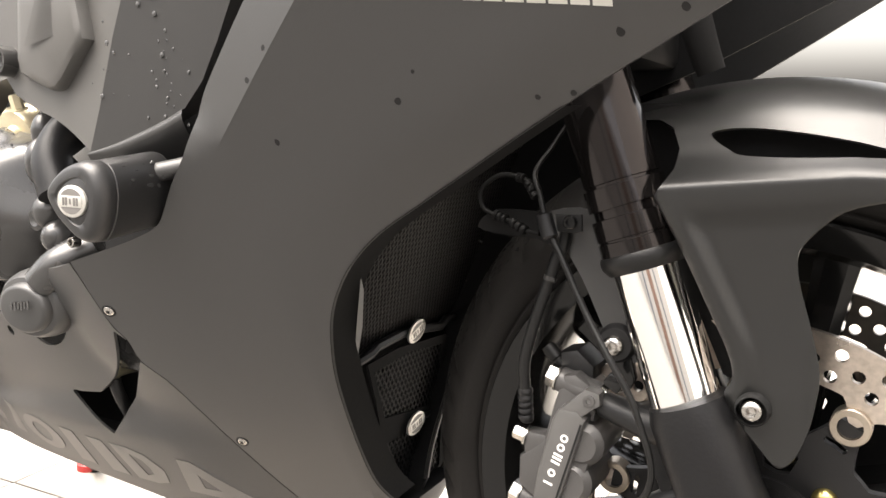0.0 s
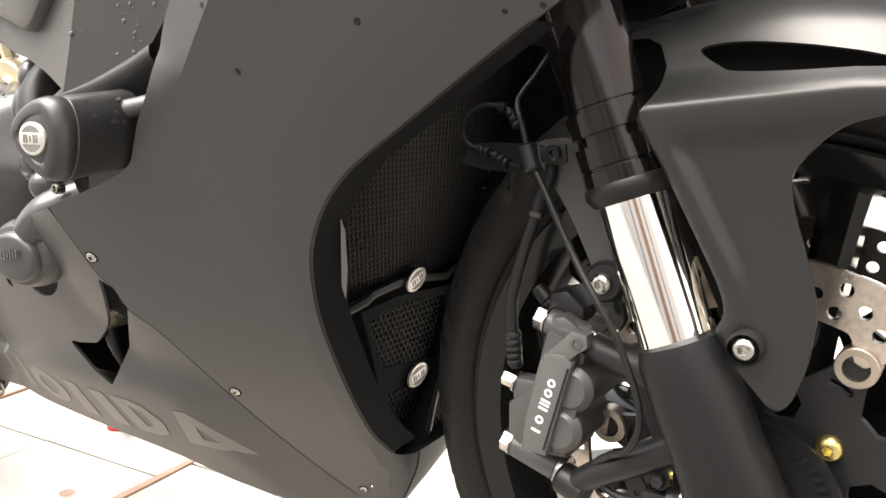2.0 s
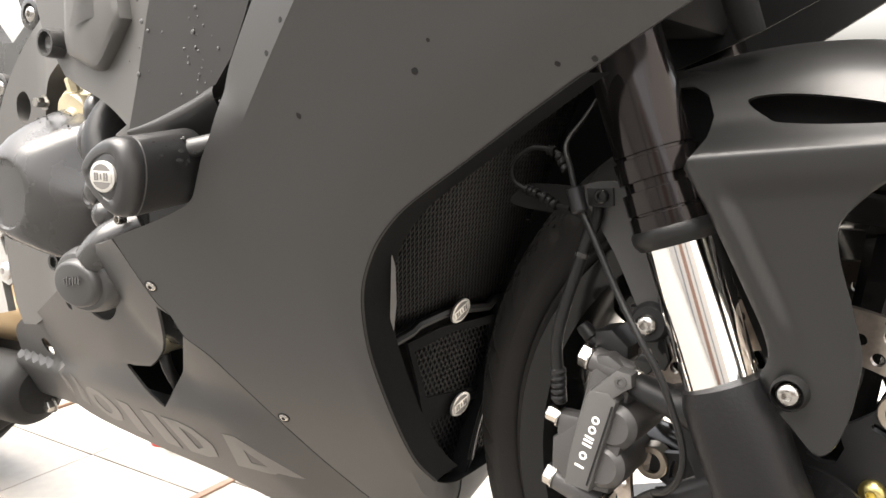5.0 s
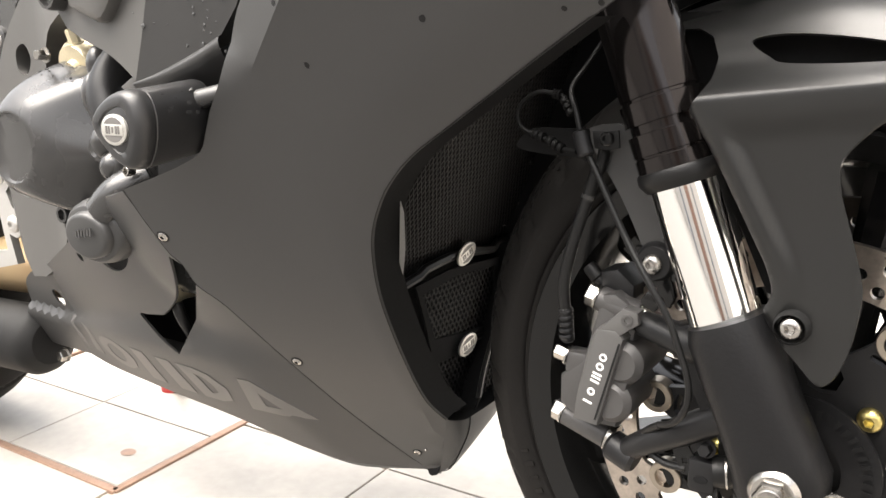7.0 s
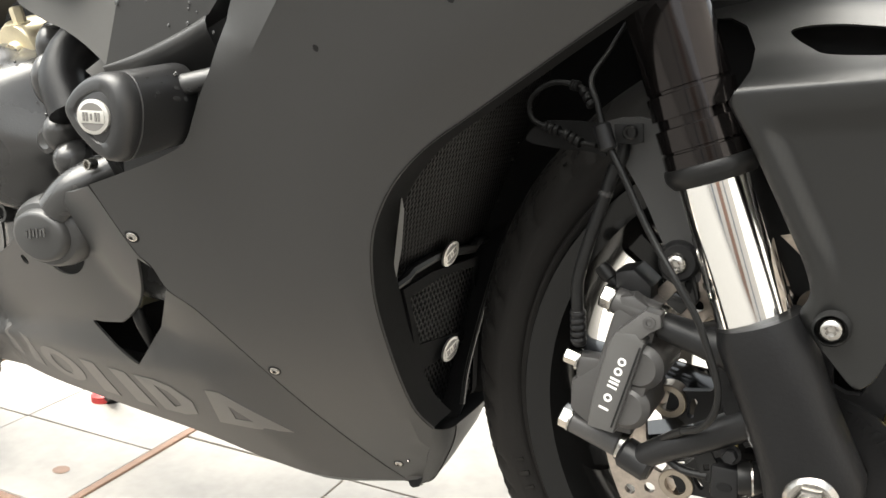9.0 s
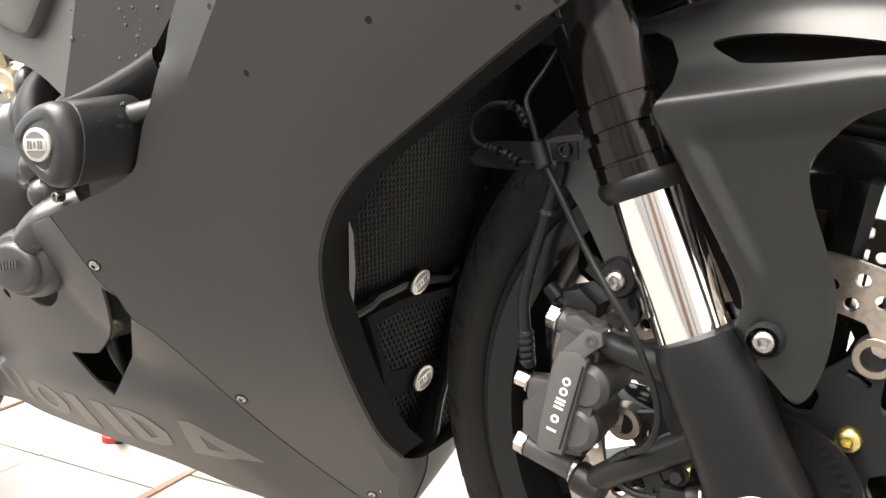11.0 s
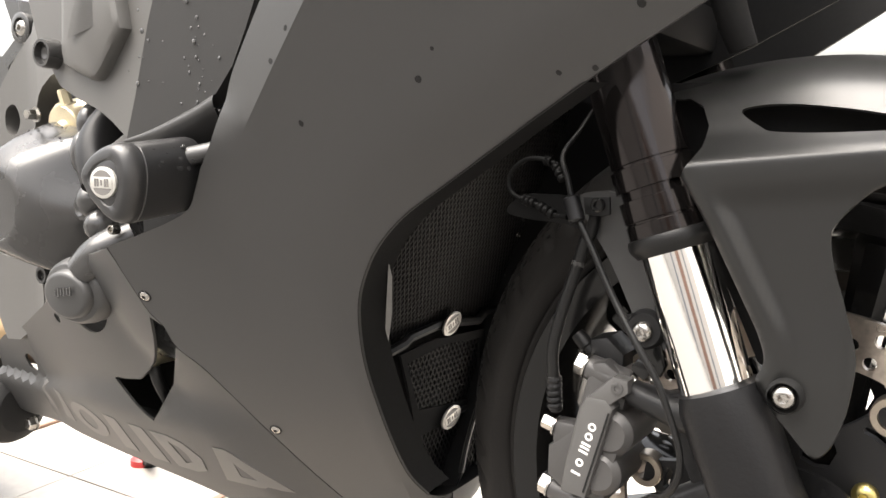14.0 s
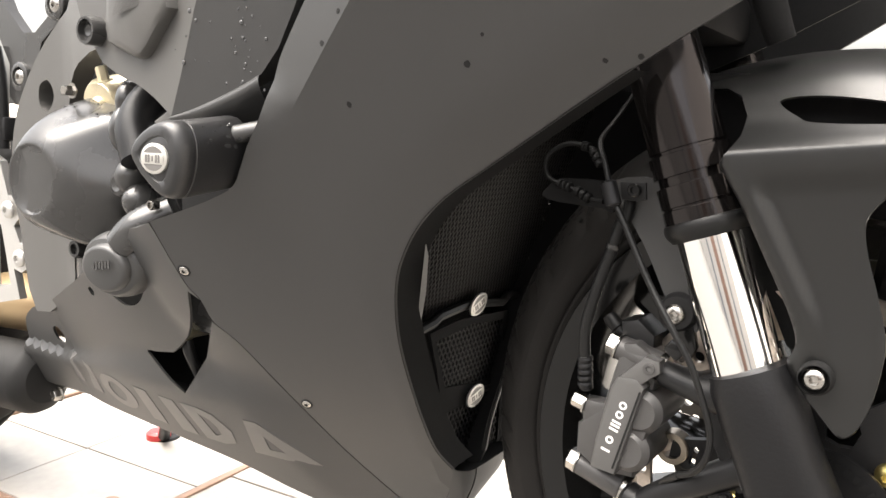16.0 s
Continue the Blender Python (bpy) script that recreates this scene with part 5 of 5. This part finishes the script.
part("frame_nut", hex_bolt(B(), (-0.742, -0.150, 0.590), (0, -1, 0), 0.0058, 0.010, 0.008), bolt_steel, engine)
# engine case protector in the arc of the lower cowl
part("case_protector", lathe(B(), [(0.041, 0.050), (0.0395, 0.014), (0.0375, 0.007), (0.0335, 0.002), (0.0285, 0.0005), (0.0275, -0.0045), (0.0255, -0.0068), (0.0225, -0.0078), (0.0, -0.0083)], Matrix.Translation((-0.6135, -0.206, 0.423)) @ pose(0, 0, 0, -84, 0, 8) @ Matrix.Diagonal((1.0, 0.82, 1, 1)), 48), matt_black, engine, "black plastic engine case protector with plain marks")
bm = B()
for k in range(6):
    box(bm, (-0.620 + k * 0.004, -0.2172 + 0.0003 * k, 0.425 + 0.0006 * k), (0.0025, 0.0008, 0.008 if k % 2 else 0.006))
part("protector_mark", bm, engine_paint, engine)
part("cover_tube", pipe(B(), [(-0.565, -0.17, 0.478), (-0.585, -0.192, 0.463), (-0.602, -0.198, 0.445)], 0.017, 5, 18), engine_paint, engine)
part("engine_sump", box(B(), (-0.67, 0, 0.33), (0.34, 0.16, 0.13), bevel=0.02), deep_black, engine)
part("drain_fitting", lathe(B(), [(0.007, 0.03), (0.007, 0), (0.009, 0), (0.009, -0.006), (0.005, -0.008), (0, -0.008)], Matrix.Translation((-0.585, -0.135, 0.352)) @ pose(0, 0, 0, -90, 0, 0), 20), brass, engine)
part("drain_hose", pipe(B(), [(-0.58, -0.14, 0.345), (-0.577, -0.138, 0.33), (-0.58, -0.12, 0.30)], 0.006, 4, 12), hose_rubber, engine)

# ---- rear of the bike ----
rear_wheel = new("rear_wheel")
rear_wheel.parent = bike
tyre(rear_wheel, Vector((-1.40, 0, 0.315)), 0.315, 0.090, 0.218, "wide black rear tyre")
hanger = new("footrest_hanger")
hanger.parent = bike
HANG = [(-1.03, 0.70), (-0.979, 0.655), (-0.960, 0.625), (-0.962, 0.586), (-0.950, 0.575), (-0.920, 0.590), (-0.903, 0.624), (-0.894, 0.650), (-0.846, 0.682), (-0.840, 0.72), (-0.90, 0.73), (-0.885, 0.700), (-0.880, 0.680), (-0.906, 0.662), (-0.930, 0.662), (-0.96, 0.69), (-0.99, 0.74), (-1.03, 0.74)]
part("hanger_plate", sheet(B(), HANG, lambda x, z: (x, -0.085, z), 0.014, 0.02, back=(0, 1, 0)), engine_paint, hanger, "grey alloy footrest hanger")
for x, z in ((-0.860, 0.692), (-0.934, 0.609)):
    part("bolt_seat", lathe(B(), [(0.018, 0.012), (0.018, 0.001), (0.0165, 0), (0.012, 0), (0.011, 0.004), (0, 0.004)], Matrix.Translation((x, -0.091, z)) @ pose(0, 0, 0, -90, 0, 0), 28), engine_paint, hanger)
    part("hanger_bolt", socket_bolt(B(), (x, -0.087, z), (0, -1, 0), 0.0095, 0.005), bolt_steel, hanger)
part("brake_rod", pipe(B(), [(-0.985, -0.09, 0.645), (-0.975, -0.09, 0.61), (-0.972, -0.09, 0.57), (-0.972, -0.09, 0.52)], 0.009, 4, 14), satin_black, hanger)
part("rear_master_cylinder", box(B(), (-0.985, -0.08, 0.545), (0.05, 0.03, 0.03), bevel=0.004), satin_black, hanger)
SILV = [(-1.0, 0.52), (-0.963, 0.505), (-0.948, 0.463), (-0.929, 0.457), (-0.924, 0.438), (-0.937, 0.426), (-0.926, 0.406), (-0.906, 0.399), (-0.902, 0.380), (-0.924, 0.368), (-0.940, 0.372), (-0.929, 0.334), (-1.0, 0.318)]
SILVH = [(-0.985, 0.425), (-0.965, 0.425), (-0.955, 0.385), (-0.948, 0.35), (-0.985, 0.345)]
part("pivot_bracket", sheet(B(), SILV, lambda x, z: (x, -0.10, z), 0.010, 0.02, [SILVH], back=(0, 1, 0)), aluminium, bike, "bare alloy bracket")
for x, z in ((-0.942, 0.446), (-0.921, 0.387)):
    part("bracket_screw", socket_bolt(B(), (x, -0.103, z), (0, -1, 0), 0.011, 0.006), aluminium, bike)
part("exhaust_pipe", pipe(B(), [(-0.80, 0.02, 0.285), (-0.90, 0.0, 0.300), (-0.98, -0.015, 0.305), (-1.10, -0.02, 0.300)], 0.040, 8, 28), titanium, bike, "heat tinted exhaust pipe")
part("silencer", lathe(B(), [(0, 0), (0.030, 0.002), (0.042, 0.010), (0.047, 0.022), (0.047, 0.30), (0.03, 0.32), (0, 0.32)], frame_to((-0.945, -0.055, 0.215), (-1.3, -0.07, 0.205)), 40), deep_black, bike, "black silencer under the swingarm")
part("link_bolt", hex_bolt(B(), (-0.925, -0.05, 0.200), (0, -1, 0), 0.008, 0.01, 0.010), bolt_steel, bike)
part("inner_frame", box(B(), (-0.78, 0.03, 0.52), (0.30, 0.10, 0.50), bevel=0.01), core_black, bike)
stand = part("side_stand", pipe(B(), [(-0.86, 0.10, 0.28), (-0.98, 0.18, 0.14), (-1.08, 0.25, 0.022)], 0.010, 5, 14), satin_black, bike, "black side stand on a red and black foot")
part("stand_foot", lathe(B(), [(0, 0), (0.026, 0), (0.026, 0.008), (0.02, 0.014), (0, 0.014)], Matrix.Translation((-1.09, 0.265, 0.002)), 24), deep_black, stand)
part("foot_pad", lathe(B(), [(0.0, 0), (0.021, 0), (0.021, 0.010), (0.016, 0.014), (0, 0.014)], Matrix.Translation((-1.10, 0.255, 0.012)), 24), red_plastic, stand, "red plastic foot pad")

# ---- water drops and dust spots ----
bm = B()
rnd = random.Random(4)
for k in range(46):
    z = rnd.uniform(0.585, 0.69)
    x = (-0.418 - 0.12 * (z - 0.6) + rnd.gauss(0, 0.008)) if k % 3 else rnd.uniform(-0.485, -0.41)
    r = rnd.uniform(0.0006, 0.0015) if k % 8 else 0.0019
    bmesh.ops.create_uvsphere(bm, u_segments=8, v_segments=6, radius=r, matrix=Matrix.Translation((x, panel_y(x, z) - r * 0.2, z)) @ Matrix.Diagonal((1, 0.6, 1.2, 1)))
wet = B()
for k in range(34):
    a, t, r = rnd.uniform(0.2, 2.3), rnd.uniform(-0.280, -0.225), rnd.uniform(0.0008, 0.0030)
    bmesh.ops.create_uvsphere(wet, u_segments=8, v_segments=5, radius=r, matrix=Matrix.Translation((C.x + 0.006 + 0.0262 * math.cos(a), t, C.z + 0.0272 * math.sin(a))) @ Matrix.Rotation(math.pi / 2 - a, 4, "Y") @ Matrix.Diagonal((rnd.uniform(0.6, 1.2), rnd.uniform(0.7, 1.6), 0.12, 1)))
part("wet_mark", wet, core_black, slider, "dark wet blotches on the bobbin", kind="stuff")
for k in range(26):
    a, t = rnd.uniform(1.0, 2.2), rnd.uniform(-0.292, -0.235)
    r = rnd.uniform(0.0007, 0.0016)
    bmesh.ops.create_uvsphere(bm, u_segments=8, v_segments=6, radius=r, matrix=Matrix.Translation((C.x + 0.004 + 0.027 * math.cos(a), t, C.z + 0.0275 * math.sin(a))))
for y, z, r in ((0.1257, 0.4728, 0.0026), (0.166, 0.4536, 0.0020), (0.173, 0.4455, 0.0018), (0.143, 0.4311, 0.0028), (0.167, 0.4297, 0.0024), (0.1375, 0.4262, 0.0030), (0.145, 0.4212, 0.0026), (0.160, 0.4122, 0.0026), (0.167, 0.4090, 0.0024), (0.1725, 0.3953, 0.0022), (0.124, 0.489, 0.0016), (0.121, 0.4029, 0.0016)):
    for k in range(2):
        bmesh.ops.create_uvsphere(bm, u_segments=8, v_segments=6, radius=r * (1 - 0.4 * k), matrix=Matrix.Translation((RAD(z) + 0.001, y + k * rnd.uniform(-0.006, 0.006), z + k * rnd.uniform(-0.006, 0.006))))
for k in range(40):
    a, t = rnd.uniform(0.2, 2.6), rnd.uniform(0.022, 0.055)
    r = rnd.uniform(0.0007, 0.0016)
    bmesh.ops.create_uvsphere(bm, u_segments=8, v_segments=6, radius=r, matrix=Matrix.Translation((-0.703 - 0.52 * t + (0.088 - 0.3 * t) * math.cos(a), -0.105 - t, 0.503 + (0.088 - 0.3 * t) * math.sin(a))))
part("water", bm, water, bike, "clear beads of water", kind="stuff")
for x, z, r in ((-0.2175, 0.6072, 0.0020), (-0.306, 0.5787, 0.0016), (-0.1124, 0.6142, 0.0016), (-0.1331, 0.6114, 0.0013), (-0.0808, 0.6497, 0.0022), (-0.0445, 0.6639, 0.0020), (-0.3148, 0.6195, 0.0016), (-0.2041, 0.6256, 0.0010), (-0.2976, 0.6397, 0.0015)):
    poly = spline([(x + r * (1 + 0.4 * rnd.random()) * math.cos(a), z + r * (1 + 0.5 * rnd.random()) * math.sin(a)) for a in (0, 1, 2, 3, 4, 5)], 2, True)
    mark(right_fairing, fair_y, poly, deep_black, 0.0002, "dirt_spot")

# ---- floor pieces ----
def tile_mesh(w, d, name):
    bm = B()
    box(bm, (w / 2, d / 2, -0.004), (w - 0.0035, d - 0.0035, 0.008), bevel=0.0012)
    me = bpy.data.meshes.new(name)
    bm.to_mesh(me)
    bm.free()
    me.materials.append(tile_mat)
    return me


full = tile_mesh(TILE, TILE, "tile")
PX0, PX1, PY0, PY1 = -1.497, -0.961, 0.659, 1.211
near, far = [], []
for i in range(-14, 12):
    for j in range(-2, 18):
        x, y = -0.67 + i * TILE, 0.898 + j * TILE
        if y < 0.5:
            continue
        if x + TILE > PX0 - 0.01 and x < PX1 + 0.01 and y + TILE > PY0 - 0.01 and y < PY1 + 0.01:
            # cut the tile back to the edge of the inspection cover
            for a0, a1, b0, b1 in ((x, min(x + TILE, PX0), y, y + TILE), (max(x, PX1), x + TILE, y, y + TILE), (max(x, PX0), min(x + TILE, PX1), y, min(y + TILE, PY0)), (max(x, PX0), min(x + TILE, PX1), max(y, PY1), y + TILE)):
                if a1 - a0 > 0.02 and b1 - b0 > 0.02:
                    share("tile", tile_mesh(a1 - a0, b1 - b0, "tile"), floor, Matrix.Translation((a0, b0, rnd.uniform(0, 0.0012))))
            continue
        (near if -2.6 < x < 0.6 and 0.0 < y < 2.6 else far).append((x, y))
for x, y in near:
    share("tile", full, floor, Matrix.Translation((x, y, rnd.uniform(0, 0.0012))))
bm = B()
for x, y in far:
    box(bm, (x + TILE / 2, y + TILE / 2, -0.004), (TILE - 0.005, TILE - 0.005, 0.008))
part("outer_tiles", bm, tile_mat, floor, kind="stuff")

cover = new("inspection_cover")
tagged(cover, "square tiled floor inspection cover in a rusty copper strip frame", "floor cover")
for (x0, x1), (y0, y1) in (((PX0 + 0.010, -1.24), (PY0 + 0.010, 0.842)), ((-1.24, PX1 - 0.010), (PY0 + 0.010, 0.842)), ((PX0 + 0.010, -1.24), (0.842, PY1 - 0.010)), ((-1.24, PX1 - 0.010), (0.842, PY1 - 0.010))):
    share("tile", tile_mesh(x1 - x0, y1 - y0, "tile"), cover, Matrix.Translation((x0, y0, rnd.uniform(0, 0.001))))
for a, b in (((PX0, PY0), (PX1, PY0)), ((PX1, PY0), (PX1, PY1)), ((PX1, PY1), (PX0, PY1)), ((PX0, PY1), (PX0, PY0))):
    cx, cy = (a[0] + b[0]) / 2, (a[1] + b[1]) / 2
    sx, sy = abs(a[0] - b[0]) + 0.006, abs(a[1] - b[1]) + 0.006
    part("edge_strip", box(B(), (cx, cy, 0.001), (max(sx, 0.012) - 0.0, max(sy, 0.012), 0.006), bevel=0.001), strip_mat, cover)
part("lifting_hole", lathe(B(), [(0, 0), (0.012, 0), (0.013, 0.0005), (0.010, 0.0008), (0, 0.0004)], Matrix.Translation((-1.042, 0.742, 0.0012)) @ Matrix.Diagonal((1.0, 0.8, 1, 1)), 20), strip_mat, cover)
